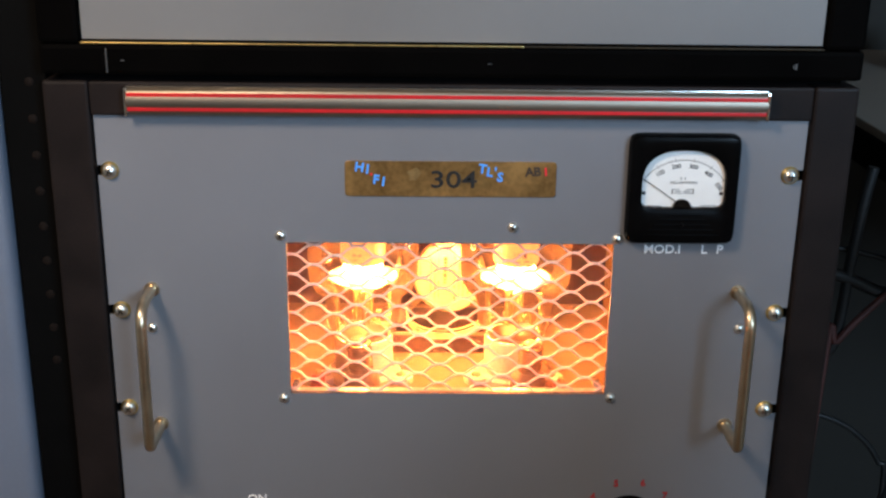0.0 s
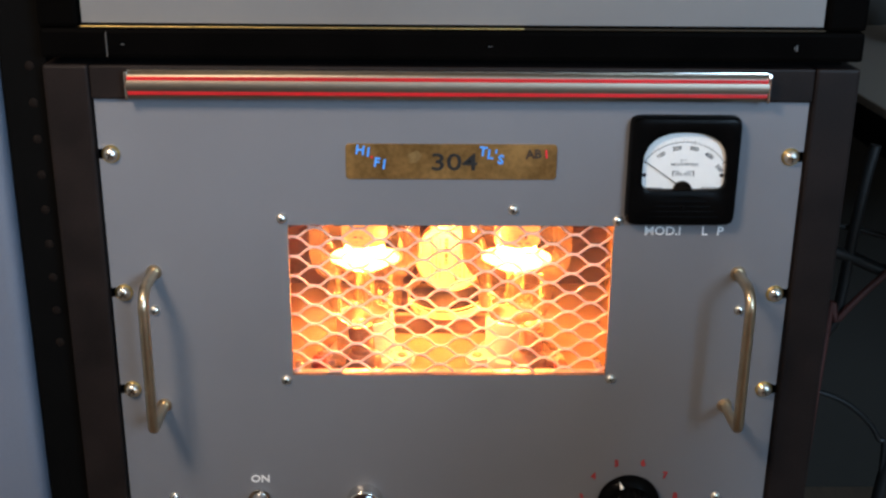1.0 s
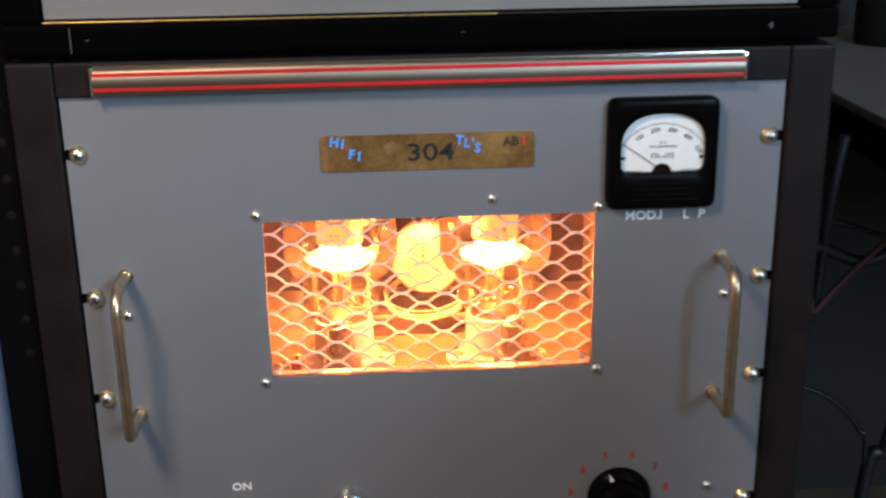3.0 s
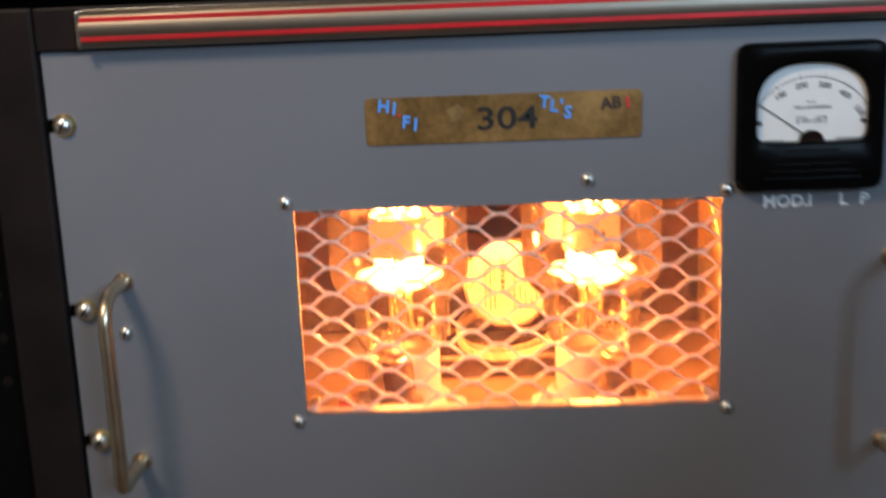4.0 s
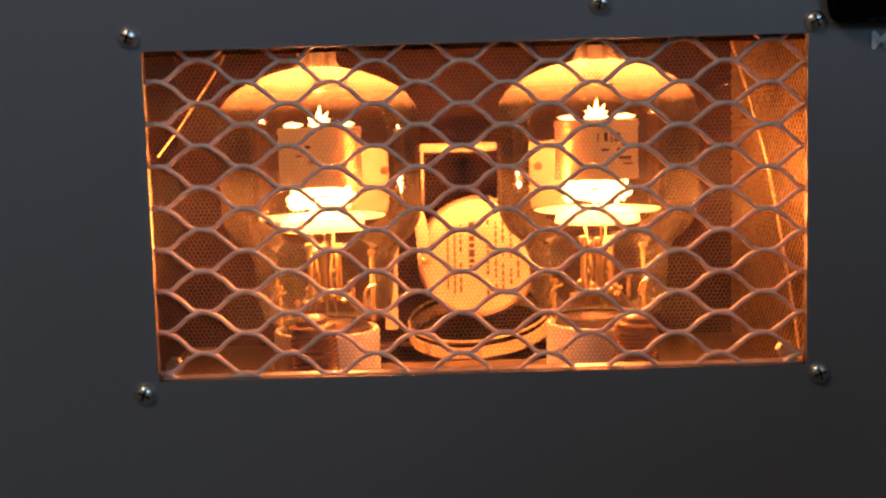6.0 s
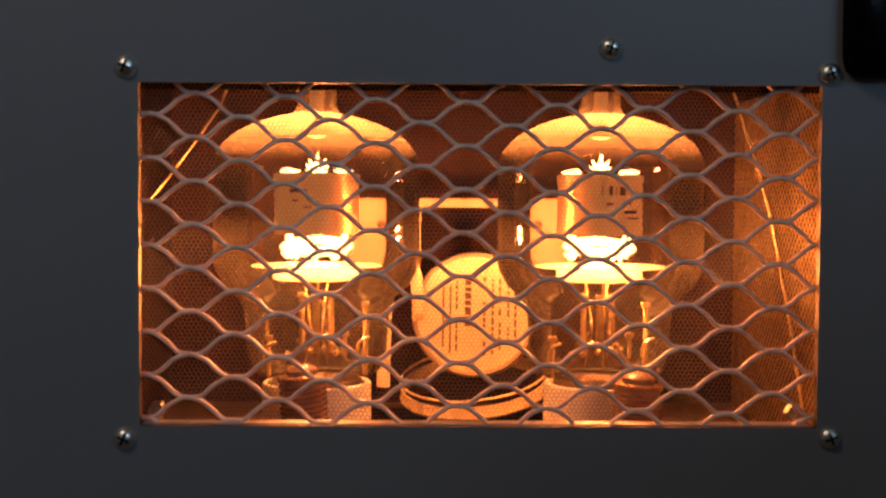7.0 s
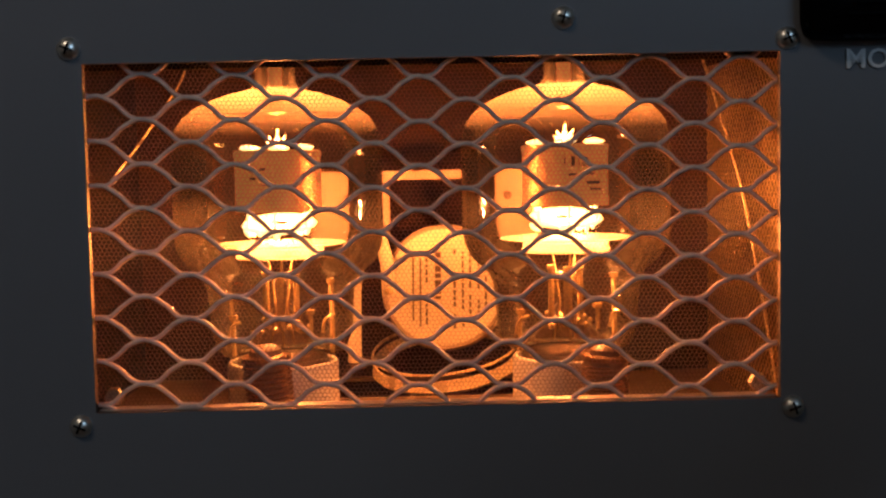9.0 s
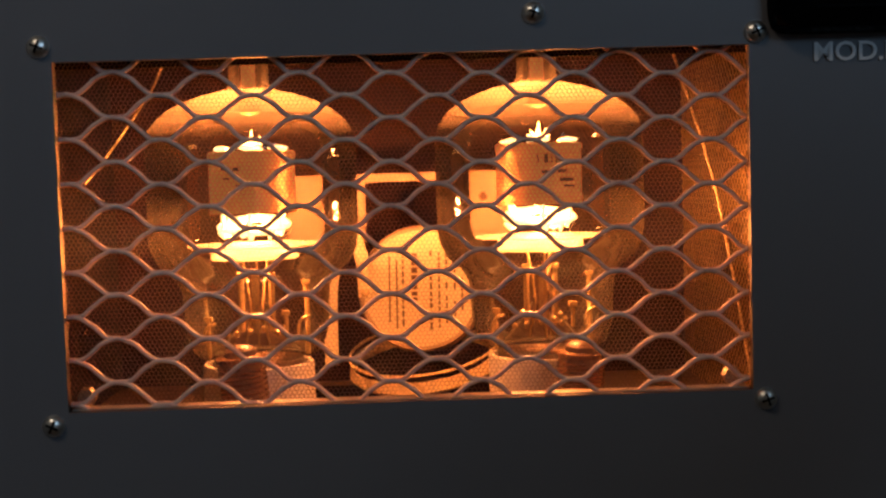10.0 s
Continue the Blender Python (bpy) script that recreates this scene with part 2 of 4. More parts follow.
def sweep(bm, points, radius, segs=8, flat=1.0, turn=0.0):
    """A round (or, with flat, oval) rod along points."""
    pts = [Vector(p) for p in points]
    rings, up = [], None
    for i, p in enumerate(pts):
        d = (pts[min(i + 1, len(pts) - 1)] - pts[max(i - 1, 0)]).normalized()
        if up is None:
            up = d.orthogonal().normalized() if abs(d.y) > 0.9 else Vector((0, 1, 0))
        up = (up - d * up.dot(d)).normalized()
        side = d.cross(up)
        rings.append([bm.verts.new(p + radius * (math.cos(a) * side + flat * math.sin(a) * up)) for a in (turn + 2 * math.pi * k / segs for k in range(segs))])
    for a, b in zip(rings, rings[1:]):
        for k in range(segs):
            bm.faces.new((a[k], a[(k + 1) % segs], b[(k + 1) % segs], b[k]))
    bm.faces.new(rings[0][::-1])
    bm.faces.new(rings[-1])
    return bm


def smooth_path(points, n=8):
    """Points on a smooth curve through the given ones."""
    pts = [Vector(p) for p in points]
    pts = [2 * pts[0] - pts[1], *pts, 2 * pts[-1] - pts[-2]]
    out = []
    for a, b, c, d in zip(pts, pts[1:], pts[2:], pts[3:]):
        for i in range(n):
            u = i / n
            out.append(0.5 * (2 * b + (c - a) * u + (2 * a - 5 * b + 4 * c - d) * u * u + (3 * b - a - 3 * c + d) * u ** 3))
    return out + [pts[-2]]


def plate(xs, zs, solid, y0, y1, skip=None):
    """A plate in the xz plane, from y0 to y1, of the cells between the cuts xs and zs that solid(x, z) keeps."""
    bm = bmesh.new()
    nx, nz = len(xs) - 1, len(zs) - 1
    keep = {(i, k) for i in range(nx) for k in range(nz) if solid((xs[i] + xs[i + 1]) / 2, (zs[k] + zs[k + 1]) / 2)}
    made = {}

    def v(i, k, s):
        if (i, k, s) not in made:
            made[i, k, s] = bm.verts.new((xs[i], (y0, y1)[s], zs[k]))
        return made[i, k, s]

    for i, k in keep:
        bm.faces.new((v(i, k, 0), v(i + 1, k, 0), v(i + 1, k + 1, 0), v(i, k + 1, 0)))
        bm.faces.new((v(i, k, 1), v(i, k + 1, 1), v(i + 1, k + 1, 1), v(i + 1, k, 1)))
        for di, dk, a, b in ((0, -1, (i, k), (i + 1, k)), (1, 0, (i + 1, k), (i + 1, k + 1)), (0, 1, (i + 1, k + 1), (i, k + 1)), (-1, 0, (i, k + 1), (i, k))):
            if (i + di, k + dk) not in keep:
                f = bm.faces.new((v(*a, 0), v(*a, 1), v(*b, 1), v(*b, 0)))
                f.material_index = 1
    return bm


def part(name, bm, mat, parent=None, label="", smooth=False, mats=()):
    """Links a bmesh as one mesh object."""
    me = bpy.data.meshes.new(name)
    bmesh.ops.recalc_face_normals(bm, faces=bm.faces)
    bm.to_mesh(me)
    bm.free()
    for m in (mat, *mats):
        me.materials.append(m)
    if smooth:
        me.polygons.foreach_set("use_smooth", [True] * len(me.polygons))
        me.set_sharp_from_angle(angle=radians(38))
    ob = new(name, me)
    if parent:
        ob.parent = parent
    if label:
        ob["label"] = label
    return ob


def thing(name, label, category, at=(0, 0, 0), group="", kind=""):
    ob = new(name)
    ob.empty_display_size = 0.02
    ob.location = at
    return tagged(ob, label, category, group, kind)


def letters(name, body, height, x, y, z, mat, parent=None, turn=0.0, align="CENTER", depth=0.0004, wide=1.0, bold=0.0, label=""):
    """Upright lettering facing -y, its middle at x, z; height: that of a capital."""
    cu = bpy.data.curves.new(name, "FONT")
    cu.body, cu.size, cu.extrude, cu.align_x, cu.align_y = body, height / 0.70, depth, align, "CENTER"
    cu.offset, cu.resolution_u = bold, 3
    tmp = bpy.data.objects.new(name, cu)
    me = bpy.data.meshes.new_from_object(tmp)
    bpy.data.objects.remove(tmp)
    me.materials.clear()
    me.materials.append(mat)
    me.transform(pose(x, y, z, 0, turn, 0) @ pose(0, 0, 0, 90) @ Matrix.Diagonal((wide, 1, 1, 1)))
    ob = new(name, me)
    if parent:
        ob.parent = parent
    if label:
        ob["label"] = label
    return ob


FRONT = pose(0, 0, 0, 90)  # turns a lathe's axis to -y, towards the front


def front_at(x, y, z):
    return Matrix.Translation((x, y, z)) @ FRONT


# ---------------------------------------------------------------- the room
def setting(name, bm, mat, label):
    return tagged(part(name, bm, mat), label, name.split("_")[0], kind="structure")


setting("floor", slab(-1.5, 2.0, -2.7, 1.41, -0.05, 0.0), FLOORMAT, "dark brown wooden floor of the workshop room")
setting("ceiling", slab(-1.5, 2.0, -2.7, 1.41, 2.45, 2.5), CEILPAINT, "plain white painted ceiling of the workshop")
setting("wall_north", slab(-1.5, 2.0, 1.31, 1.41, 0.0, 2.45), WALLDARK, "plain grey wall behind the cabinets, darkened in colour for shade")
setting("wall_west", slab(-1.5, -1.4, -2.6, 1.31, 0.0, 2.45), WALLWHITE, "plain white painted wall")
setting("wall_east", slab(1.9, 2.0, -2.6, 1.31, 0.0, 2.45), WALLWHITE, "plain white painted wall")
setting("wall_south", plate([-1.5, 0.85, 1.80, 2.0], [0.0, 1.38, 2.28, 2.45], lambda x, z: not (0.85 < x < 1.80 and 1.38 < z < 2.28), -2.7, -2.6), WALLWHITE, "white painted wall with a window opening")
# Unseen wall, added to keep daylight off the panel's lower right.
setting("wall_partition", slab(0.345, 0.445, -2.6, -0.5, 0.0, 1.17), WALLWHITE, "added unseen low wall blocking part of the daylight")
win = thing("window_1", "white framed window letting daylight into the workshop", "window", kind="structure")
for x in (0.85, 1.76):
    part("window_frame", slab(x, x + 0.04, -2.68, -2.63, 1.38, 2.28, 0.004), CEILPAINT, win)
for z in (1.38, 2.24):
    part("window_frame", slab(0.89, 1.76, -2.68, -2.63, z, z + 0.04, 0.004), CEILPAINT, win)

pendant = thing("pendant_lamp", "round frosted glass pendant lamp hanging from the ceiling", "pendant lamp", (-0.45, -0.62, 2.25))
part("rose", lathe(bmesh.new(), [(0, 0.2), (0.05, 0.2), (0.05, 0.185), (0, 0.18)], 32), WALLWHITE, pendant)
part("cord", sweep(bmesh.new(), [(0, 0, 0.182), (0, 0, -0.40)], 0.003, 8), CABLE, pendant)
part("shade", lathe(bmesh.new(), [(0.02, -0.40), (0.09, -0.44), (0.12, -0.49), (0.125, -0.50)], 36), WALLWHITE, pendant, "shallow painted shade", True)
part("bulb", lathe(bmesh.new(), [(0.0, -0.43), (0.014, -0.44), (0.016, -0.47), (0.03, -0.50), (0.034, -0.53), (0.022, -0.557), (0, -0.565)], 28), SHADE, pendant, "glowing frosted bulb", True).visible_shadow = False

# ---------------------------------------------------------------- lower cabinet
TOP = 1.10            # top edge of the grey front panel
HALF = 0.2413         # half the panel's width
CW = 0.2725           # half the cabinet's width
cab = thing("rack_cabinet", "dark brown-black steel rack cabinet with worn edges", "cabinet", (0, 0.2, 0.0))


def cpart(name, bm, mat=CABINET, parent=None, label="", smooth=False):
    par = parent or cab
    bm.transform(Matrix.Translation(-(par.matrix_basis.translation)))
    return part(name, bm, mat, par, label, smooth)


for s in (-1, 1):
    a, b = sorted((s * (HALF + 0.0012), s * CW))
    cpart("stile", slab(a, b, -0.004, 0.030, 0.04, 1.1235, 0.0022))
    a, b = sorted((s * (CW - 0.002), s * (CW - 0.0005)))
    cpart("side_panel", slab(a, b, 0.031, 0.46, 0.04, 1.122))
    a, b = sorted((s * 0.212, s * (HALF + 0.001)))
    cpart("mounting_rail", slab(a, b, 0.0045, 0.020, 0.04, 1.098), DARK)
cpart("top_rail", slab(-HALF - 0.0008, HALF + 0.0008, -0.0034, 0.030, 1.1005, 1.1232, 0.0015))
cpart("top_panel", slab(-CW, CW, 0.031, 0.46, 1.1205, 1.1235))
cpart("back_panel", slab(-CW + 0.003, CW - 0.003, 0.455, 0.46, 0.04, 1.12))
cpart("plinth", slab(-CW, CW, -0.002, 0.46, 0.0, 0.039, 0.002))
cpart("blank_panel", slab(-HALF, HALF, 0.0, 0.003, 0.05, 0.652, 0.0008), GREY, label="plain grey blank panel")

trim = thing("trim_strip", "chrome trim strip with two red painted lines on the cabinet's top rail", "trim strip", (-0.0035, -0.004, 1.112))
prof = [(-0.0104, 0.0), (-0.0104, -0.0030), (-0.0098, -0.0052), (-0.0082, -0.0068), (-0.0066, -0.0076), (-0.0064, -0.0068), (-0.0042, -0.0074), (-0.0040, -0.0082), (-0.0022, -0.0088), (-0.0002, -0.0090), (0.0018, -0.0088), (0.0030, -0.0084),
        (0.0032, -0.0076), (0.0054, -0.0070), (0.0056, -0.0078), (0.0066, -0.0074), (0.0078, -0.0060), (0.0086, -0.0040), (0.0090, -0.0018), (0.0090, 0.0)]
tb = bmesh.new()
ends = []
for x in (-0.2135, -0.2125, 0.2125, 0.2135):
    k = 0.9 if abs(x) > 0.213 else 1.0
    ends.append([tb.verts.new((x, y * k, z * (0.5 + 0.5 * k))) for z, y in prof])
for a, b in zip(ends, ends[1:]):
    for i in range(len(prof)):
        j = (i + 1) % len(prof)
        tb.faces.new((a[i], a[j], b[j], b[i]))
tb.faces.new(ends[0])
tb.faces.new(ends[-1][::-1])
part("moulding", tb, TRIMCHROME, trim, "brushed chrome moulding", True)
# Chrome strip added to carry the thin highlight of the top bevel.
part("top_highlight", slab(-0.2126, 0.2126, -0.0046, -0.0006, 0.0085, 0.0095, 0.0004), CHROME, trim, "chrome strip added for the top bevel's highlight")
for z in (-0.0053, 0.0043):
    part("red_line", slab(-0.2128, 0.2128, -0.0080, -0.0066, z - 0.0014, z + 0.0014, 0.0004), REDPAINT, trim, "glossy red painted line")
for x in (-0.2128, 0.2128):
    part("end_cap", slab(x - 0.0013, x + 0.0013, -0.0086, -0.0002, -0.0106, 0.0092, 0.0018), CHROME, trim)

# ---------------------------------------------------------------- upper cabinet
UW = 0.2712
up = thing("upper_cabinet", "black steel cabinet with pale grey front standing on the rack", "cabinet", (0, 0.2, 1.1245))


def upart(name, bm, mat=BLACKFR, label="", smooth=False):
    bm.transform(Matrix.Translation((0, -0.2, -1.1245)))
    return part(name, bm, mat, up, label, smooth)


upart("foot_plate", slab(-0.262, 0.262, 0.006, 0.45, 1.1245, 1.1282), DARK)
upart("bottom_rail", slab(-UW, UW, -0.008, 0.02, 1.1285, 1.1485, 0.003))
for s in (-1, 1):
    a, b = sorted((s * 0.2445, s * UW))
    upart("stile", slab(a, b, -0.008, 0.02, 1.149, 1.75, 0.003))
    a, b = sorted((s * (UW - 0.003), s * UW))
    upart("side_panel", slab(a, b, 0.0205, 0.46, 1.1285, 1.75))
upart("bottom_panel", slab(-UW + 0.0035, UW - 0.0035, 0.021, 0.46, 1.1285, 1.132))
upart("top_panel", slab(-UW, UW, -0.008, 0.46, 1.7505, 1.756))
upart("back_panel", slab(-UW + 0.0035, UW - 0.0035, 0.455, 0.46, 1.133, 1.75))
upart("front_panel", slab(-0.2435, 0.2435, -0.004, 0.0, 1.1512, 1.749, 0.0006), UPGREY, "pale grey enamelled front panel")
upart("edge_strip", slab(-0.2435, 0.045, -0.0088, -0.006, 1.1490, 1.1500, 0.0003), BRASSWASH, "thin gold-coloured edge strip")
# Same strip continued in a darker colour, for its fading reflection.
upart("edge_strip", slab(0.0452, 0.2435, -0.0088, -0.006, 1.1490, 1.1500, 0.0003), DARKSTRIP, "thin edge strip, coloured dark where its reflection fades")
for x, w, h in ((-0.2275, 0.0004, 0.016), (0.226, 0.0007, 0.004), (-0.217, 0.0012, 0.0008), (0.2245, 0.0005, 0.002), (0.023, 0.0014, 0.0005)):
    upart("paint_chip", slab(x - w, x + w, -0.00825, -0.0079, 1.138 - h / 2, 1.138 + h / 2), CHIP)

# ---------------------------------------------------------------- amplifier: panel and inside
amp = thing("rack_amplifier", "grey rack-mounted valve amplifier with a mesh-covered window", "amplifier")
WX0, WX1, WZ0, WZ1 = -0.1150, 0.1137, 0.8957, 1.0110
SCREW_Z = [TOP - d for d in (0.0381, 0.1397, 0.2159, 0.3175)]
PANEL_BOTTOM = 0.6555


def panel_solid(x, z):
    if WX0 < x < WX1 and WZ0 < z < WZ1:
        return False
    return not (abs(x) > 0.2318 and any(abs(z - s) < 0.0036 for s in SCREW_Z))


zs = sorted([PANEL_BOTTOM, TOP, WZ0, WZ1] + [s + d for s in SCREW_Z for d in (-0.0036, 0.0036)])
xs = [-HALF, -0.2318, WX0, WX1, 0.2318, HALF]
panel = part("front_panel", plate(xs, zs, panel_solid, 0.0, 0.0032), GREY, amp, "smooth grey enamelled steel panel", mats=(ALU,))
for x, txt in ((0.148, "MOD.I"), (0.1775, "L"), (0.1885, "P")):
    letters("lettering", txt, 0.0062, x, -0.0003, 1.0075, WHITEINK, panel, 4 if txt == "P" else 0, bold=0.00012, wide=1.05, label="white rub-on lettering")
letters("lettering", "ON", 0.0058, -0.1425, -0.0003, 0.8085, WHITEINK, panel, 0, bold=0.00015, wide=1.1, label="white rub-on lettering")
for n in range(3, 9):
    a = radians(-17 + 32.2 * (n - 5))
    letters("lettering", str(n), 0.0052, 0.1375 + 0.0365 * math.sin(a), -0.0003, 0.7865 + 0.0365 * math.cos(a), REDINK, panel, bold=0.0002, label="red dial numeral")


def handle(x, z0, z1):
    r, out = 0.0038, 0.038
    pts = [(x, 0.0, z1), (x, -out + 0.014, z1)]
    pts += [(x, -out + 0.014 - 0.014 * math.sin(radians(a)), z1 - 0.014 * (1 - math.cos(radians(a)))) for a in range(15, 91, 15)]
    pts += [(x, -out, z1 - 0.014 - (z1 - z0 - 0.018) * k / 6) for k in range(1, 7)]
    pts += [(x, -out + 0.004 - 0.004 * math.cos(radians(a)), z0 + 0.004 - 0.004 * math.sin(radians(a))) for a in range(22, 91, 22)]
    pts += [(x, -out + 0.012, z0 - 0.0001), (x, 0.0, z0 - 0.0002)]
    return sweep(bmesh.new(), pts, r, 16)


for x in (-0.2105, 0.2045):
    h = part("handle", handle(x, 0.8705, 0.9755), HANDLE, amp, "bent satin nickel grab handle", True)
    for z in (0.8705, 0.9755):
        part("ferrule", lathe(bmesh.new(), [(0.0039, 0.0012), (0.0052, 0.0010), (0.0056, 0)], 20, front_at(x, 0, z)), HANDLE, h, smooth=True)

# toggle switch, pilot light and knob
tog = thing("toggle_switch", "chrome toggle switch standing in the on position", "switch", (-0.1435, 0, 0.7915))
part("bushing", lathe(bmesh.new(), [(0.0085, 0), (0.0085, 0.002), (0.006, 0.0022), (0.006, 0.006), (0.0045, 0.008), (0, 0.008)], 24, FRONT), CHROME, tog, smooth=True)
part("lever", lathe(bmesh.new(), [(0.0018, 0.0), (0.0024, 0.010), (0.0034, 0.016), (0.0030, 0.019), (0, 0.0205)], 20, pose(0, -0.006, 0, 62)), CHROME, tog, smooth=True)
pilot = thing("pilot_light", "chrome-rimmed pilot light with a dark amber jewel", "pilot light", (-0.064, 0, 0.7900))
part("rim", lathe(bmesh.new(), [(0.0136, 0), (0.0136, 0.0025), (0.0124, 0.0045), (0.0124, 0.0100), (0.0119, 0.0112), (0.0110, 0.0108), (0.0108, 0.004)], 40, FRONT), CHROME, pilot, smooth=True)
part("bezel", lathe(bmesh.new(), [(0.0116 + 0.0017 * math.cos(radians(a)), 0.0095 + 0.0017 * math.sin(radians(a))) for a in range(0, 360, 30)], 40, FRONT, True), CHROME, pilot, "bright chrome bezel", True)
part("jewel", lathe(bmesh.new(), [(0.0107, 0.004), (0.0105, 0.0090), (0.006, 0.0118), (0, 0.0128)], 14, FRONT), JEWEL, pilot, "faceted dark amber jewel")
knob = thing("control_knob", "black bakelite pointer knob with a white mark", "knob", (0.1375, 0, 0.7880))
knob.scale = (1.16, 1.1, 1.16)
part("skirt", lathe(bmesh.new(), [(0.0205, 0.0006), (0.0208, 0.003), (0.0190, 0.0065), (0.0150, 0.0085)], 40, FRONT), BAKELITE, knob, smooth=True)
kb = bmesh.new()
rings = []
for h, r in ((0.008, 0.0148), (0.020, 0.0135), (0.0225, 0.0118)):
    rings.append([kb.verts.new(FRONT @ Vector(((r + 0.0007 * (i % 2)) * math.cos(i * math.pi / 24), (r + 0.0007 * (i % 2)) * math.sin(i * math.pi / 24), h))) for i in range(48)])
for a, b in zip(rings, rings[1:]):
    for i in range(48):
        kb.faces.new((a[i], a[(i + 1) % 48], b[(i + 1) % 48], b[i]))
kb.faces.new(rings[-1])
part("grip", kb, BAKELITE, knob, "fluted black grip")
wb = bmesh.new()
a = radians(-22)
ux, uz = math.sin(a), math.cos(a)
tip = [(0.0200 * ux, -0.0072, 0.0200 * uz), (0.0158 * ux + 0.0013 * uz, -0.0092, 0.0158 * uz - 0.0013 * ux), (0.0158 * ux - 0.0013 * uz, -0.0092, 0.0158 * uz + 0.0013 * ux)]
vs = [wb.verts.new((x, y, z)) for x, y, z in tip] + [wb.verts.new((x, y + 0.0012, z)) for x, y, z in tip]
wb.faces.new(vs[:3])
wb.faces.new(vs[3:][::-1])
for i in range(3):
    wb.faces.new((vs[i], vs[(i + 1) % 3], vs[3 + (i + 1) % 3], vs[3 + i]))
part("pointer_mark", wb, WHITEINK, knob, "white painted pointer")


# ---------------------------------------------------------------- screws
def dome(r, h, n=7):
    return [(r, 0)] + [(r * math.cos(math.pi / 2 * i / n), h * math.sin(math.pi / 2 * i / n)) for i in range(1, n)] + [(0, h)]


def rack_screw(x, z):
    s = thing("rack_screw", "nickel dome-headed rack screw with a yellow cup washer", "screw", (x, 0, z), "rack screws along the panel edges")
    part("washer", lathe(bmesh.new(), [(0.0062, 0), (0.0062, 0.0010), (0.0052, 0.0022), (0.004, 0.0022)], 24, FRONT), BRASSWASH, s, "yellow plated cup washer", True)
    part("head", lathe(bmesh.new(), [(r, h + 0.0018) for r, h in dome(0.0050, 0.0036)], 24, FRONT), NICKEL, s, smooth=True)
    for t in (25, 115):
        part("slot", slab(-0.0026, 0.0026, -0.00543, -0.0044, -0.00040, 0.00040), DARK, s).rotation_euler = (0, radians(t), 0)
    return s


first = rack_screw(-0.2330, SCREW_Z[0])
for sx in (-1, 1):
    for z in SCREW_Z:
        if (sx, z) != (-1, SCREW_Z[0]):
            copy_thing(first, pose(0.2325 * sx, 0, z, 0, 37 * (z * 100 % 5) + 20 * sx, 0))


def panel_screw(x, z):
    s = thing("panel_screw", "small round-headed nickel cross-slot screw in the grey panel", "screw", (x, 0, z), "small screws in the panel")
    part("head", lathe(bmesh.new(), dome(0.0038, 0.0029), 24, FRONT), NICKEL, s, smooth=True)
    for t in (20, 110):
        part("slot", slab(-0.0021, 0.0021, -0.00294, -0.0019, -0.00034, 0.00034), DARK, s).rotation_euler = (0, radians(t), 0)
    return s


spots = [(-0.1190, 1.0160), (0.0425, 1.0230), (0.1160, 1.0150), (-0.1200, 0.8915), (0.1180, 0.8925), (-0.2120, 0.9465), (0.2080, 0.9475), (0.2045, 0.7930), (-0.2080, 0.7930)]
first = panel_screw(*spots[0])
for i, (x, z) in enumerate(spots[1:]):
    copy_thing(first, pose(x, 0, z, 0, 47 * i, 0))

# ---------------------------------------------------------------- name plate
name_plate = thing("name_plate", "tarnished brass name plate with blue and black stick-on letters", "name plate", (-0.0012, 0, 1.0575))
pb, rim = bmesh.new(), []
for sx, sz, a0 in ((1, 1, 0), (-1, 1, 90), (-1, -1, 180), (1, -1, 270)):
    rim += [(sx * 0.0696 + 0.0028 * math.cos(radians(a0 + 18 * k)), sz * 0.0097 + 0.0028 * math.sin(radians(a0 + 18 * k))) for k in range(6)]
for y, k in ((0.0, 1), (-0.0008, 1), (-0.0010, 0)):
    cur = [pb.verts.new((x * (1 if k else 0.997), y, z * (1 if k else 0.985))) for x, z in rim]
    if y < 0:
        for i in range(len(cur)):
            pb.faces.new((old[i], old[(i + 1) % len(cur)], cur[(i + 1) % len(cur)], cur[i]))
    old = cur
pb.faces.new(old)
part("plate", pb, BRASS, name_plate, "blotchy tarnished brass sheet")
for txt, x, z, h, mat, t, bold in (
        ("H", -0.0625, 0.0080, 0.0062, BLUEDECAL, 8, 0.0003), ("I", -0.0570, 0.0066, 0.0062, BLUEDECAL, 8, 0.0003),
        ("F", -0.0512, -0.0006, 0.0062, BLUEDECAL, 8, 0.0003), ("I", -0.0462, -0.0020, 0.0062, BLUEDECAL, 8, 0.0003),
        ("304", 0.0018, -0.0006, 0.0118, INK, 0, 0.00015),
        ("T", 0.0215, 0.0074, 0.0062, BLUEDECAL, 8, 0.0003), ("L", 0.0265, 0.0052, 0.0062, BLUEDECAL, 8, 0.0003), ("'", 0.0302, 0.0050, 0.0062, BLUEDECAL, 8, 0.0003), ("S", 0.0337, 0.0016, 0.0062, BLUEDECAL, 8, 0.0003),
        ("AB", 0.0562, 0.0056, 0.0060, FADEDINK, -4, 0.0003), ("I", 0.0650, 0.0056, 0.0054, REDDECAL, -4, 0.0003)):
    letters("letter", txt, h, x, -0.0013, z, mat, name_plate, t, bold=bold, wide=1.30 if txt == "304" else 1.0, label="stick-on letter")
# Pale patch on the plate, a highlight put in as colour.
sb = bmesh.new()
sb.faces.new([sb.verts.new((-0.0255 + (0.0040 + 0.0011 * math.sin(a * 3.1) + 0.0007 * math.sin(a * 7.3)) * math.cos(a), -0.00108, 0.003 + (0.0050 + 0.0012 * math.sin(a * 2.3)) * math.sin(a))) for a in (i * math.pi / 20 for i in range(40))])
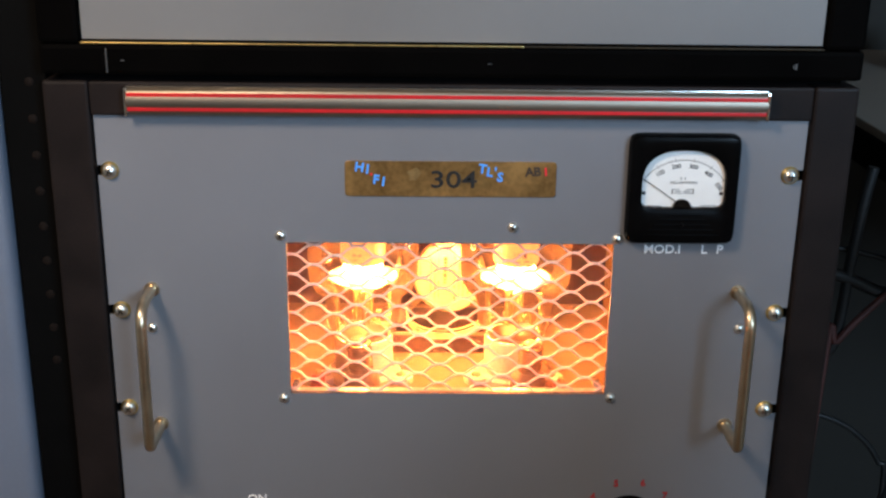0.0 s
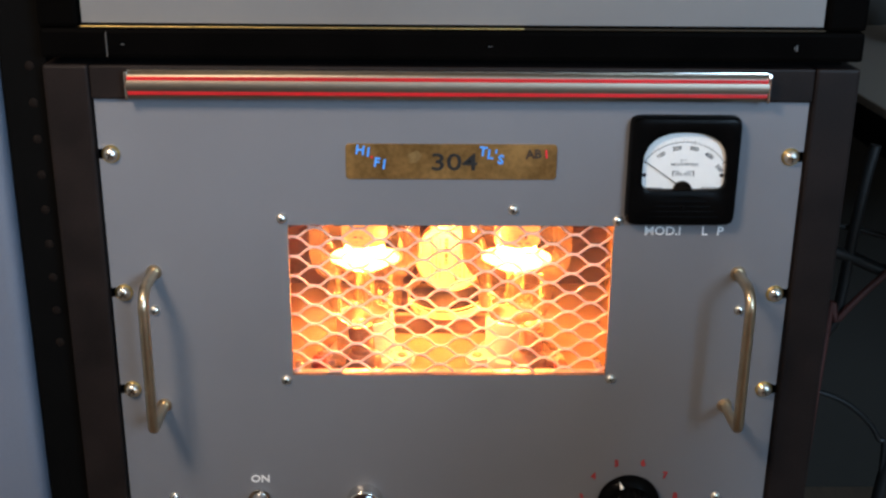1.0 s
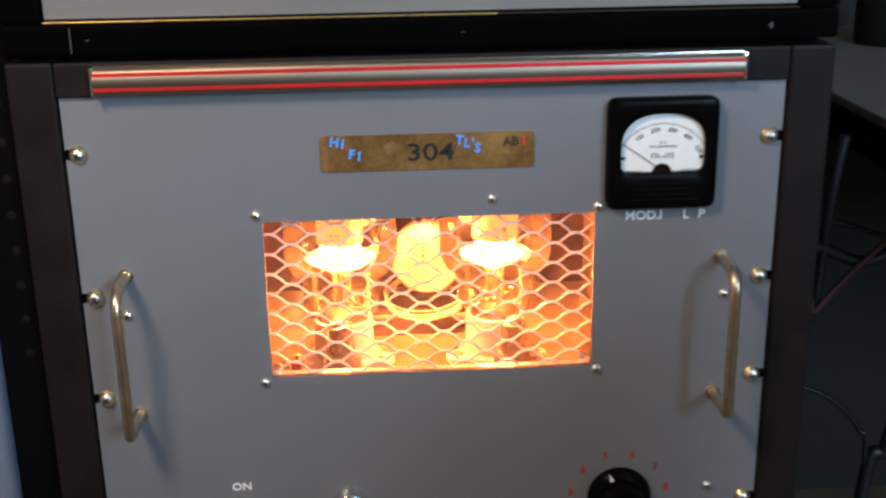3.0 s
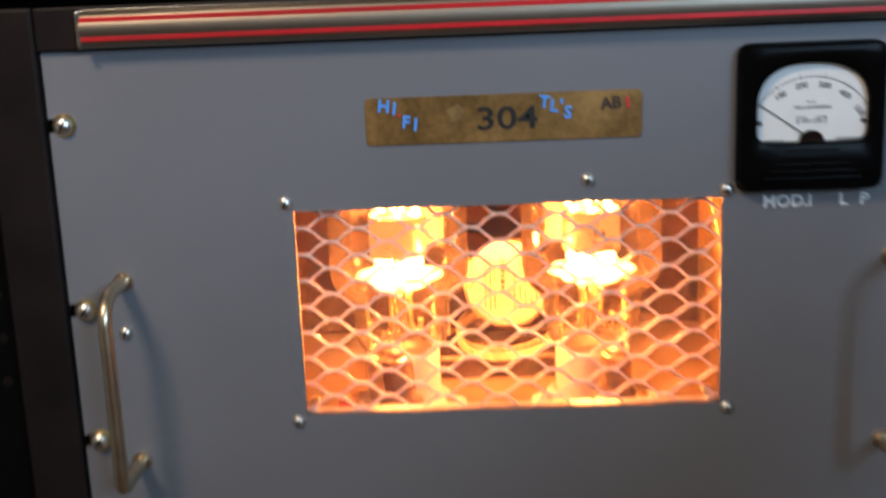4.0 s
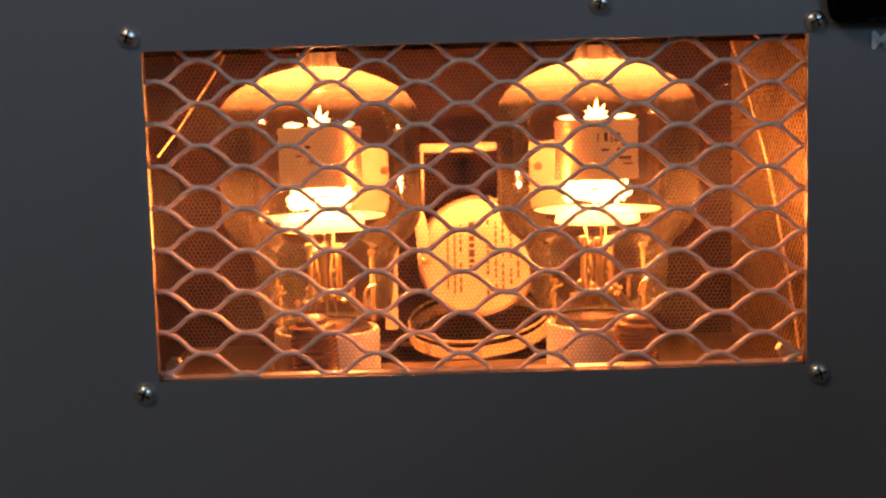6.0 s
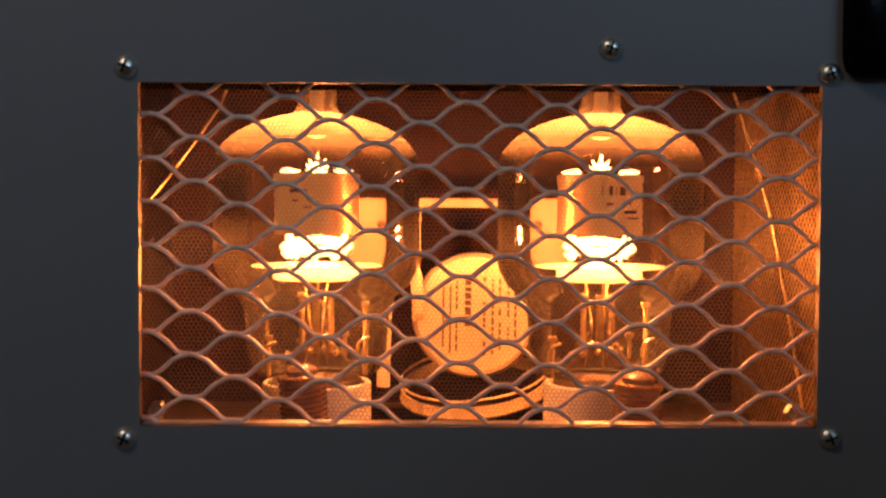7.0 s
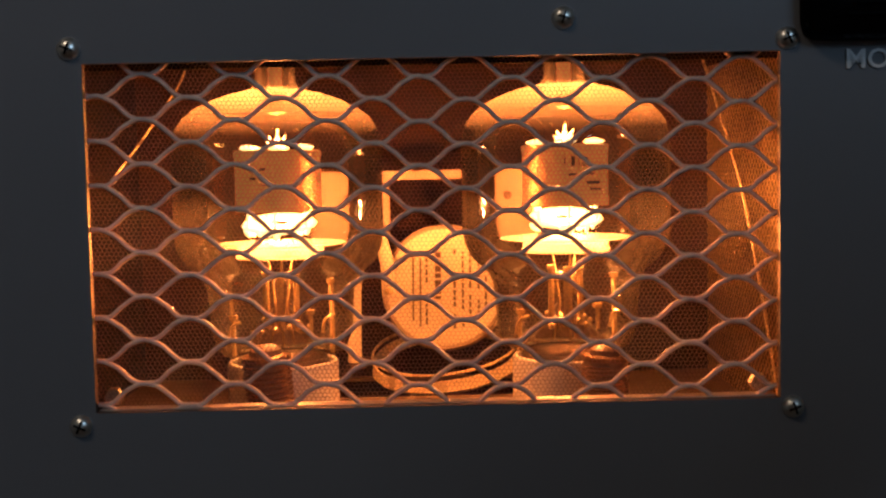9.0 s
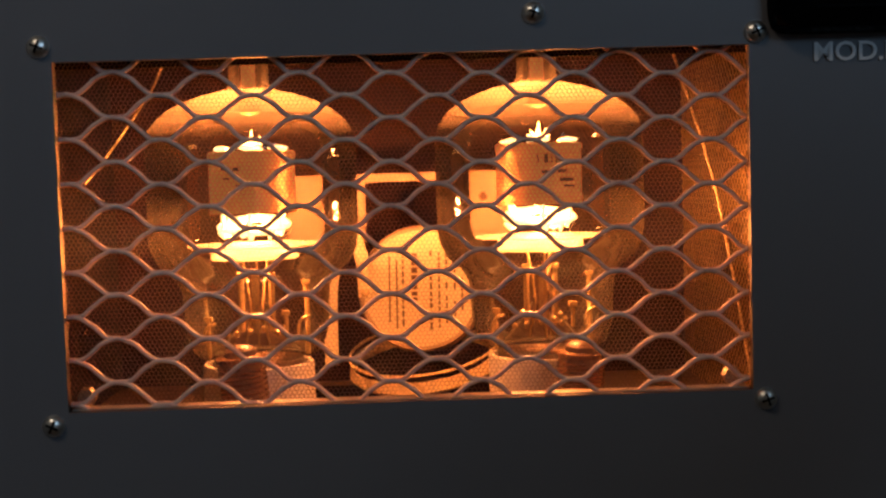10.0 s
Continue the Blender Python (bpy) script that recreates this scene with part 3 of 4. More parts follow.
part("highlight_patch", sb, BRASSPATCH, name_plate, "pale patch painted as a highlight on the brass")
part("red_dot", lathe(bmesh.new(), [(0.0009, 0), (0.0009, 0.0003), (0, 0.0003)], 12, front_at(-0.0545, -0.001, 0.0032)), REDDECAL, name_plate)

# ---------------------------------------------------------------- panel meter
meter = thing("panel_meter", "square black bakelite milliammeter with a white dial", "panel meter", (0.1580, 0, 1.0525))
N = 96
MW, MH, MY = 0.0376, 0.0384, -0.0095


def square_at(a, w, h, n):
    c, s = math.cos(a), math.sin(a)
    r = (abs(c / w) ** n + abs(s / h) ** n) ** (-1 / n)
    return r * c, r * s


def arch_at(a, grow=0.0):
    """The dial's arched window, seen from a middle point in it."""
    c, s = math.cos(a), math.sin(a)
    low, half, high = 0.0172 + grow, 0.0288 + grow, 0.0238 + grow
    if s < 0:
        r = (abs(c / half) ** 9 + abs(s / low) ** 9) ** (-1 / 9)
    else:
        r = (abs(c / half) ** 2.5 + abs(s / high) ** 2.5) ** (-1 / 2.5)
    return r * c, r * s + 0.0045


angles = [2 * math.pi * i / N for i in range(N)]
mb = bmesh.new()


def ring(bm, pts, y):
    return [bm.verts.new((x, y, z)) for x, z in pts]


rows = [ring(mb, [square_at(a, MW + 0.0004, MH + 0.0004, 16) for a in angles], 0.0),
        ring(mb, [square_at(a, MW, MH, 16) for a in angles], MY + 0.003),
        ring(mb, [square_at(a, MW - 0.0010, MH - 0.0010, 14) for a in angles], MY + 0.0008),
        ring(mb, [square_at(a, MW - 0.0030, MH - 0.0030, 12) for a in angles], MY),
        ring(mb, [arch_at(a, 0.0012) for a in angles], MY),
        ring(mb, [arch_at(a, 0.0) for a in angles], MY + 0.0008),
        ring(mb, [arch_at(a, -0.0004) for a in angles], MY + 0.0050)]
for p, q in zip(rows, rows[1:]):
    for i in range(N):
        j = (i + 1) % N
        mb.faces.new((p[i], p[j], q[j], q[i]))
part("case", mb, BAKELITE, meter, "glossy black bakelite case", True)
db = bmesh.new()
db.faces.new(ring(db, [arch_at(a, 0.0) for a in angles], MY + 0.0046))
dial = part("dial", db, DIAL, meter, "white printed dial card")
gb = bmesh.new()
gb.faces.new(ring(gb, [arch_at(a, -0.0001) for a in angles], MY + 0.0014))
part("glass", gb, PANE, meter, "clear dial glass").visible_shadow = False
PX, PZ, DY = 0.0, -0.0112, MY + 0.0043


def dial_mark(bm, a, r0, r1, w):
    s, c = math.sin(a), math.cos(a)
    pts = [(PX + r * s + d * c, PZ + r * c - d * s) for r, d in ((r0, -w), (r1, -w), (r1, w), (r0, w))]
    bm.faces.new([bm.verts.new((x, DY, z)) for x, z in pts])


sb = bmesh.new()
for i in range(41):
    a0, a1 = (radians(-57 + 114 * (i + k) / 41) for k in (0, 1))
    pts = [(PX + r * math.sin(a) * 1.05, PZ + r * math.cos(a)) for r, a in ((0.0318, a0), (0.0321, a0), (0.0321, a1), (0.0318, a1))]
    sb.faces.new([sb.verts.new((x, DY, z)) for x, z in pts])
for i in range(26):
    dial_mark(sb, radians(-57 + 114 * i / 25), 0.0320 if i % 5 else 0.0312, 0.0334 if i % 5 else 0.0340, 0.00011 if i % 5 else 0.00017)
part("scale", sb, GREYINK, dial)
for i in range(1, 6):
    a = radians(-60 + 24.2 * i)
    letters("numeral", str(i * 100), 0.0030, PX + 0.0280 * math.sin(a), DY, PZ + 0.0280 * math.cos(a), GREYINK, dial, math.degrees(a) * 0.8, depth=0.00003, bold=0.00004)
letters("print", "D. C.", 0.0016, PX, DY, PZ + 0.0190, GREYINK, dial, depth=0.00003)
letters("print", "MILLIAMPERES", 0.0017, PX + 0.0004, DY, PZ + 0.0162, GREYINK, dial, depth=0.00003, wide=1.25)
lb = bmesh.new()
for x0, x1, z0, z1 in ((-0.0075, -0.0068, 0.0080, 0.0115), (0.0068, 0.0075, 0.0080, 0.0115), (-0.0075, -0.0025, 0.0112, 0.0116), (0.0020, 0.0075, 0.0112, 0.0116), (-0.0060, 0.0062, 0.0084, 0.0087), (-0.0055, -0.0010, 0.0095, 0.0101), (0.0004, 0.0054, 0.0095, 0.0101), (-0.0240, -0.0140, -0.0008, -0.0003), (0.0130, 0.0240, -0.0002, 0.0002), (0.0130, 0.0240, -0.0012, -0.0008)):
    lb.faces.new([lb.verts.new((x, DY, PZ + z)) for x, z in ((x0, z0), (x1, z0), (x1, z1), (x0, z1))])
part("print", lb, GREYINK, dial)
for x in (-0.0268, 0.0266):
    part("dial_screw", lathe(bmesh.new(), dome(0.0014, 0.0006), 14, front_at(x, DY, -0.0025)), GREYINK, dial, smooth=True)
nb = bmesh.new()
a = radians(-55.5)
sweep(nb, [(PX + 0.004 * math.sin(a), DY - 0.0011, PZ + 0.004 * math.cos(a)), (PX + 0.0330 * math.sin(a), DY - 0.0011, PZ + 0.0330 * math.cos(a))], 0.00028, 6)
part("needle", nb, INK, meter, "thin black needle resting near zero")
hb = bmesh.new()
hub = [(0.0063 * math.cos(math.pi * i / 16), 0.0058 * math.sin(math.pi * i / 16)) for i in range(17)]
f = hb.faces.new([hb.verts.new((PX + x, DY - 0.0022, PZ - 0.0012 + z)) for x, z in hub])
ex = bmesh.ops.extrude_face_region(hb, geom=[f])
bmesh.ops.translate(hb, vec=(0, 0.0022, 0), verts=[v for v in ex["geom"] if isinstance(v, bmesh.types.BMVert)])
part("hub_cover", hb, BAKELITE, meter)
for k in range(5):
    w = 0.0135 + 0.0030 * k
    part("rib", slab(-w, w, MY - 0.0008, MY + 0.0005, -0.0165 - 0.0037 * k - 0.0006, -0.0165 - 0.0037 * k + 0.0006, 0.0004), BAKELITE, meter)
part("zero_screw", lathe(bmesh.new(), dome(0.0016, 0.0012), 16, front_at(0.0, MY - 0.0002, -0.0240)), BAKELITE, meter, smooth=True)

# ---------------------------------------------------------------- grille and fine screen behind the window
grille = thing("window_grille", "grey expanded steel grille of wavy strands behind the window", "grille", (-0.0510, 0.0052, 0.9955))
grille.rotation_euler = (0, radians(1.55), 0)
GP, GH = 0.0306, 0.01475


def strand(k):
    bm, pts = bmesh.new(), []
    sgn = 1 if k % 2 == 0 else -1
    n = 20
    for i in range(-int(2.3 * n), int(6.0 * n) + 1):
        x = GP * i / n
        c = sgn * math.cos(2 * math.pi * i / n)
        w = sum((max(2 * math.sqrt(max(0.0, (1 + sgn * math.cos(2 * math.pi * (i + d) / n)) / 2)) ** 1.08 - 1, -0.27) + 0.27) / 0.635 - 1 for d in (-0.8, 0, 0.8)) / 3
        jig = 0.00012 * math.sin(i * 1.7 + k * 2.1)
        pts.append((x, -0.0004 * c, k * GH / 2 + GH / 4 * 1.02 * w + jig))
    return sweep(bm, pts, 0.00081, 8, 1.5, 0.3)


for k in range(-15, 4):
    part("strand", strand(k), GALV, grille, smooth=True)

screen = thing("fine_screen", "fine perforated brown metal screen behind the expanded grille", "screen", (0, 0.0085, 0.9535))


def perforated_sheet(half_w, half_h, pitch, hole, thick):
    """A sheet in the xz plane with staggered rows of six-sided holes; hole: across the flats."""
    row, big, small = pitch * math.cos(math.pi / 6), pitch / math.sqrt(3), hole / math.sqrt(3)
    nx, nz = int(half_w / pitch), int(half_h / row)
    ang = np.pi / 6 + np.arange(6) * np.pi / 3
    ring_x, ring_z = np.cos(ang), np.sin(ang)
    k, i = (g.ravel() for g in np.meshgrid(np.arange(-nz, nz + 1), np.arange(-nx, nx + 1), indexing="ij"))
    cx, cz = (i + 0.5 * (k % 2)) * pitch, k * row
    verts = np.empty((len(cx), 18, 3))
    for n, (r, y) in enumerate(((big, 0.0), (small, 0.0), (small, thick))):
        verts[:, n * 6:n * 6 + 6, 0], verts[:, n * 6:n * 6 + 6, 1], verts[:, n * 6:n * 6 + 6, 2] = cx[:, None] + r * ring_x, y, cz[:, None] + r * ring_z
    quads = np.array([(n * 6 + e, n * 6 + (e + 1) % 6, n * 6 + 6 + (e + 1) % 6, n * 6 + 6 + e) for n in (0, 1) for e in range(6)])
    faces = (quads[None] + 18 * np.arange(len(cx))[:, None, None]).reshape(-1, 4)
    me = bpy.data.meshes.new("perforated_sheet")
    me.from_pydata(verts.reshape(-1, 3).tolist(), [], faces.tolist())
    return me


sheet = perforated_sheet(0.1215, 0.062, 0.00155, 0.00140, 0.00015)
sheet.materials.append(SCREEN)
sheet = tagged(new("perforated_sheet", sheet), kind="stuff")
sheet.parent = screen
for a, b, c, d in ((-0.125, 0.125, 0.0627, 0.0640), (-0.125, 0.125, -0.0640, -0.0627), (-0.125, -0.1222, -0.0626, 0.0626), (0.1222, 0.125, -0.0626, 0.0626)):
    part("edge_strip", slab(a, b, -0.0004, 0.0004, c, d), SCREEN, screen)

# ---------------------------------------------------------------- chassis and cage
FLOOR_Z = 0.8550
BACK, LEFT, RIGHT = 0.285, -0.168, 0.158
ch = plate([LEFT, -0.062, 0.066, RIGHT], [0.0125, 0.166, 0.279, BACK], lambda x, y: not (-0.062 < x < 0.066 and 0.166 < y < 0.279), -0.002, 0.0)
ch.transform(Matrix(((1, 0, 0, 0), (0, 0, 1, 0), (0, 1, 0, FLOOR_Z), (0, 0, 0, 1))))
part("chassis_deck", ch, CHASSIS, amp, "worn plated metal chassis deck", mats=(CHASSIS,))
part("chassis_well", slab(-0.07, 0.074, 0.158, 0.283, FLOOR_Z - 0.05, FLOOR_Z - 0.047), CAGE, amp)
part("deck_edge", slab(-0.062, 0.066, 0.2035, 0.2050, FLOOR_Z + 0.0005, FLOOR_Z + 0.0035, 0.0004), CREAM, amp, "pale bar across the cut-out")
part("well_wall", slab(-0.068, 0.072, 0.2055, 0.2070, FLOOR_Z - 0.046, FLOOR_Z + 0.0004), CAGE, amp)


def perforated(w, h, pitch, hole):
    """A sheet in the xz plane with diagonal rows of square holes, as a grid of cells."""
    nx, nz = max(2, int(w / pitch)), max(2, int(h / pitch))
    xs, zs = [0.0], [0.0]
    for n, out, step in ((nx, xs, w / nx), (nz, zs, h / nz)):
        for i in range(n):
            out += [step * (i + 0.5) - hole / 2, step * (i + 0.5) + hole / 2]
        out.append(step * n)
    bm = bmesh.new()
    grid = [[bm.verts.new((x, 0, z)) for z in zs] for x in xs]
    for i in range(len(xs) - 1):
        for k in range(len(zs) - 1):
            if not (i % 2 == 1 and k % 2 == 1 and (i // 2 + k // 2) % 2 == 0):
                bm.faces.new((grid[i][k], grid[i + 1][k], grid[i + 1][k + 1], grid[i][k + 1]))
    return bm


CAGE_TOP = 1.041
HC = CAGE_TOP - FLOOR_Z
bw = perforated(RIGHT - LEFT, HC, 0.0022, 0.00175)
bw.transform(Matrix.Translation((LEFT, BACK, FLOOR_Z)))
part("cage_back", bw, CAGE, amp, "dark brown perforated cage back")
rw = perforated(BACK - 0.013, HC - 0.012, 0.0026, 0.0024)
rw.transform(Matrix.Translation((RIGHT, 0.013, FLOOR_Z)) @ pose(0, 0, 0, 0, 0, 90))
part("cage_side", rw, CAGELIT, amp, "tan perforated cage side, lightened in colour for light")
part("cage_side", slab(LEFT - 0.0015, LEFT, 0.013, BACK, FLOOR_Z, CAGE_TOP), CAGEDARK, amp, "cage side, darkened in colour for shade")
part("cage_top", slab(LEFT, RIGHT, 0.014, BACK, CAGE_TOP + 0.001, CAGE_TOP + 0.003), DARK, amp)
part("sill_strip", slab(-0.1148, 0.1135, 0.0034, 0.0098, WZ0 - 0.0016, WZ0 + 0.0004, 0.0002), SILL, amp, "bright bare metal strip along the window's lower edge")
# Black sheet added for the band of shade under the window's top.
part("top_shade_sheet", slab(-0.13, 0.13, 0.0120, 0.0135, 1.0098, 1.040), DARK, amp)
part("outer_case", slab(LEFT - 0.012, RIGHT + 0.012, BACK + 0.012, BACK + 0.014, 0.72, CAGE_TOP + 0.02), CAGE, amp)
for x in (LEFT - 0.011, RIGHT + 0.009):
    part("outer_case", slab(x, x + 0.002, 0.012, BACK + 0.0115, 0.72, CAGE_TOP + 0.02), DARK, amp)

# ---------------------------------------------------------------- vacuum tubes
def vacuum_tube(x, y):
    t = thing("vacuum_tube", "large clear glass power valve with glowing filaments", "vacuum tube", (x, y, 0.0), "pair of power valves")
    prof = [(0.0, 1.0285), (0.0050, 1.0280), (0.0080, 1.0255), (0.0086, 1.0200), (0.0086, 1.0135), (0.0098, 1.0105), (0.0130, 1.0094), (0.0200, 1.0078), (0.0280, 1.0050), (0.0350, 1.0015), (0.0400, 0.9975), (0.0432, 0.9930),
            (0.0446, 0.9880), (0.0450, 0.9820), (0.0450, 0.9480), (0.0440, 0.9415), (0.0405, 0.9350), (0.0345, 0.9300), (0.0318, 0.9250), (0.0312, 0.9180), (0.0305, 0.9060), (0.0280, 0.8985), (0.0225, 0.8945)]
    part("envelope", lathe(bmesh.new(), prof, 56), ENVELOPE, t, "clear glass envelope with a cream deposit on its dome", True)
    part("top_cap", lathe(bmesh.new(), [(0, 1.039), (0.006, 1.0385), (0.0072, 1.037), (0.0072, 1.0292), (0.0, 1.0290)], 24), COPPERBAND, t, smooth=True)
    part("anode", lathe(bmesh.new(), [(0.0178, 0.9580), (0.0185, 0.9575), (0.0187, 0.9600), (0.0184, 0.9620), (0.0184, 0.9800), (0.0188, 0.9815), (0.0188, 0.9832), (0.0178, 0.9838)], 40, Matrix(), True), ANODE, t, "tan metal anode cylinder glowing dully", True)
    for i in range(6):
        a = math.pi / 6 + i * math.pi / 3
        cx, cy = 0.0140 * math.cos(a), 0.0140 * math.sin(a)
        part("filament", sweep(bmesh.new(), [(cx, cy, 0.9500), (cx, cy, 0.9832), (cx * 0.8, cy * 0.8, 0.9850)], 0.0007, 6), FILAMENT, t, "glowing orange filament", True)
        part("filament_spring", lathe(bmesh.new(), [(0.0, 0.9838), (0.0022 + 0.0008 * (i % 2), 0.9842), (0.0028 + 0.0008 * (i % 3), 0.9850), (0.0020, 0.9858), (0.0, 0.9862)], 14, Matrix.Translation((cx, cy, 0))), FILAMENT, t, smooth=True)
    for i in range(9):
        a = i * 2 * math.pi / 9 + 0.35 * math.sin(i * 2.3)
        rr = 0.0118 + 0.0035 * (i * 5 % 4) / 3
        r, h = 0.0012 + 0.0012 * (i * 7 % 4) / 3, 0.0022 + 0.0018 * (i * 5 % 6) / 5
        part("filament_foot", lathe(bmesh.new(), [(0.0, 0.9500), (r, 0.9498), (r * 1.1, 0.9490), (r * 0.6, 0.9490 - h * 0.6), (0.0, 0.9490 - h)], 10, Matrix.Translation((rr * math.cos(a), rr * math.sin(a), 0))), FILAMENT, t, smooth=True)
    for dx, h, r, lean in ((0.0, 0.0075, 0.0016, 4), (-0.0016, 0.0046, 0.0011, -24), (0.0018, 0.0052, 0.0012, 26), (-0.0032, 0.0026, 0.0008, -40), (0.0036, 0.0022, 0.0008, 44)):
        part("filament_tip", lathe(bmesh.new(), [(0.0, 0.0), (r, 0.0003), (r * 0.9, h * 0.22), (r * 0.42, h * 0.55), (r * 0.15, h * 0.85), (0.0, h)], 10, pose(dx, 0, 0.9860, 0, lean, 0)), FILAMENT, t, smooth=True)
    part("anode_post", lathe(bmesh.new(), [(0.0, 1.0278), (0.0030, 1.0275), (0.0030, 1.0060), (0.0044, 1.0040), (0.0040, 1.0000), (0.0, 0.9990)], 20), ANODE, t, smooth=True)
    tilt = Matrix.Translation((0, 0, 0.9522)) @ pose(0, 0, 0, 13, 0, 0)
    part("hot_collar", lathe(bmesh.new(), [(0.0046, -0.0006), (0.0046, 0.0004), (0.0086, 0.0012), (0.0152, 0.0006), (0.0160, -0.0002), (0.0150, -0.0008)], 36, tilt, True), FILAMENT, t, "glowing filament ring", True)
    # Dark disc standing in for the dark hole of the ring.
    part("hub", lathe(bmesh.new(), [(0.0, 0.0002), (0.0044, 0.0001), (0.0044, -0.0008), (0.0, -0.0009)], 20, tilt), CAGEDARK, t, smooth=True)
    part("reflector", lathe(bmesh.new(), [(0.0, 0.9446), (0.018, 0.9444), (0.0282, 0.9440), (0.0285, 0.9436), (0.0278, 0.9432), (0.0, 0.9431)], 48), HOTDISC, t, "pale metal shield disc", True)
    for px, py, z0, z1, r in ((0.0, -0.004, 0.9055, 0.9300, 0.0018), (-0.0066, 0.0, 0.9060, 0.9305, 0.0013), (0.0062, 0.002, 0.9050, 0.9300, 0.0013), (0.0128, -0.005, 0.9040, 0.9140, 0.0009), (0.0212, 0.003, 0.8950, 0.9265, 0.0011), (-0.0205, -0.004, 0.8950, 0.9120, 0.0009)):
        rod = part("support_rod", sweep(bmesh.new(), [(px, py, z0), (px * 1.01, py, (z0 + z1) / 2), (px, py, z1)], r, 8), LEADS, t, "gold support rod", True)
        part("clip", slab(px - 0.0018, px + 0.0018, py - 0.0015, py + 0.0015, z1 - 0.0010, z1 + 0.0012, 0.0004), LEADS, rod)
    for i in range(3):
        a = i * 2.1 + 0.7
        c, s = math.cos(a), math.sin(a)
        part("lead", sweep(bmesh.new(), smooth_path([(0.0060 * c, 0.0060 * s, 0.9366), (0.0042 * c, 0.0042 * s, 0.924), (0.0030 * c, 0.0030 * s, 0.914), (0.0060 * c, 0.0060 * s, 0.899)], 5), 0.0005, 6), LEADS, t, smooth=True)
    # Small beads added to give the sparkles around the rods' feet.
    for i in range(11):
        a = i * 2 * math.pi / 11
        rr, z = 0.0085 + 0.0045 * (i * 4 % 5) / 4, 0.9052 + 0.0050 * (i * 7 % 6) / 5
        part("bead", lathe(bmesh.new(), [(0.0, 0.0015), (0.0010, 0.0009), (0.0013, 0.0), (0.0008, -0.0012), (0.0, -0.0016)], 8, pose(rr * math.cos(a), rr * math.sin(a), z, 25 * (i % 3) - 25, 20, 0)), LEADS, t, "gold bead added for a glint", True)
    for px, pz in ((-0.0225, 0.9085), (0.0180, 0.9110)):
        part("hook", sweep(bmesh.new(), smooth_path([(px, -0.006, pz - 0.006), (px + 0.0008, -0.006, pz - 0.001), (px + 0.0030, -0.0065, pz + 0.0010), (px + 0.0056, -0.006, pz + 0.0018)], 4), 0.0007, 6), LEADS, t, "gold bent hook", True)
    part("collar", lathe(bmesh.new(), [(0.0170, 0.9380), (0.0188, 0.9376), (0.0192, 0.9386), (0.0188, 0.9394), (0.0186, 0.9420), (0.0172, 0.9424)], 36, Matrix(), True), HOTDISC, t, smooth=True)
    part("stem", lathe(bmesh.new(), [(0.0, 0.9285), (0.0042, 0.9275), (0.0052, 0.9200), (0.0090, 0.9080), (0.0150, 0.9010), (0.0200, 0.8960)], 32), ENVELOPE, t, "clear glass stem", True)
    part("base", lathe(bmesh.new(), [(0.0, 0.8943), (0.0190, 0.8943), (0.0200, 0.8930), (0.0200, 0.8890), (0.0, 0.8890)], 36), COIL, t, "brown moulded tube base", True)
    return t


tube = vacuum_tube(TUBE_X[0], TUBE_Y)
second = copy_thing(tube, pose(TUBE_X[1], TUBE_Y, 0, 0, 0, 0))
SHARP_PRINT = ((0.9748, 0.9784, -97, -96.3), (0.9746, 0.9784, -93.5, -91.5), (0.9746, 0.9782, -90, -89.3), (0.9744, 0.9782, -88, -85), (0.9706, 0.9718, -95, -91), (0.9708, 0.9720, -87, -82), (0.9672, 0.9686, -86, -79), (0.9650, 0.9658, -84, -78))
WORN_PRINT = ((0.9752, 0.9766, -98, -94), (0.9750, 0.9764, -92, -89), (0.9716, 0.9724, -97, -93.5), (0.9690, 0.9697, -91, -87))
for valve, marks in ((second, SHARP_PRINT), (tube, WORN_PRINT)):
    for z0, z1, a0, a1 in marks:
        mk = bmesh.new()
        mk.faces.new([mk.verts.new((0.0453 * math.cos(radians(a)), 0.0453 * math.sin(radians(a)), z)) for a, z in ((a0, z0), (a1, z0), (a1, z1), (a0, z1))])
        part("print_mark", mk, MARKINK, valve, "faded brown printing on the glass")


def tube_socket(x, y):
    s = thing("tube_socket", "white ceramic valve socket with round mounting tabs", "tube socket", (x, y, FLOOR_Z), "pair of valve sockets")
    part("body", lathe(bmesh.new(), [(0.0, 0.0065), (0.0235, 0.0065), (0.0240, 0.0080), (0.0240, 0.0366), (0.0234, 0.0376), (0.0215, 0.0376), (0.0208, 0.0340), (0.0, 0.0335)], 40), CERAMIC, s, "white glazed ceramic body", True)
    part("flange", lathe(bmesh.new(), [(0.0, 0.0), (0.0300, 0.0), (0.0305, 0.0010), (0.0305, 0.0052), (0.0295, 0.0062), (0.0, 0.0064)], 40), CERAMIC, s, smooth=True)
    for sx in (-1, 1):
        tab = part("tab", lathe(bmesh.new(), [(0.0028, 0.0), (0.0095, 0.0), (0.0100, 0.0010), (0.0100, 0.0052), (0.0092, 0.0060), (0.0028, 0.0060)], 28, Matrix.Translation((sx * 0.0310, -0.012, 0.0)), True), CERAMIC, s, smooth=True)
        part("tab_screw", lathe(bmesh.new(), [(r, h + 0.006) for r, h in dome(0.0040, 0.0022)], 18, Matrix.Translation((sx * 0.0310, -0.012, 0))), LEADS, tab, smooth=True)
    return s


sock = tube_socket(TUBE_X[0], TUBE_Y)
copy_thing(sock, pose(TUBE_X[1], TUBE_Y, FLOOR_Z))


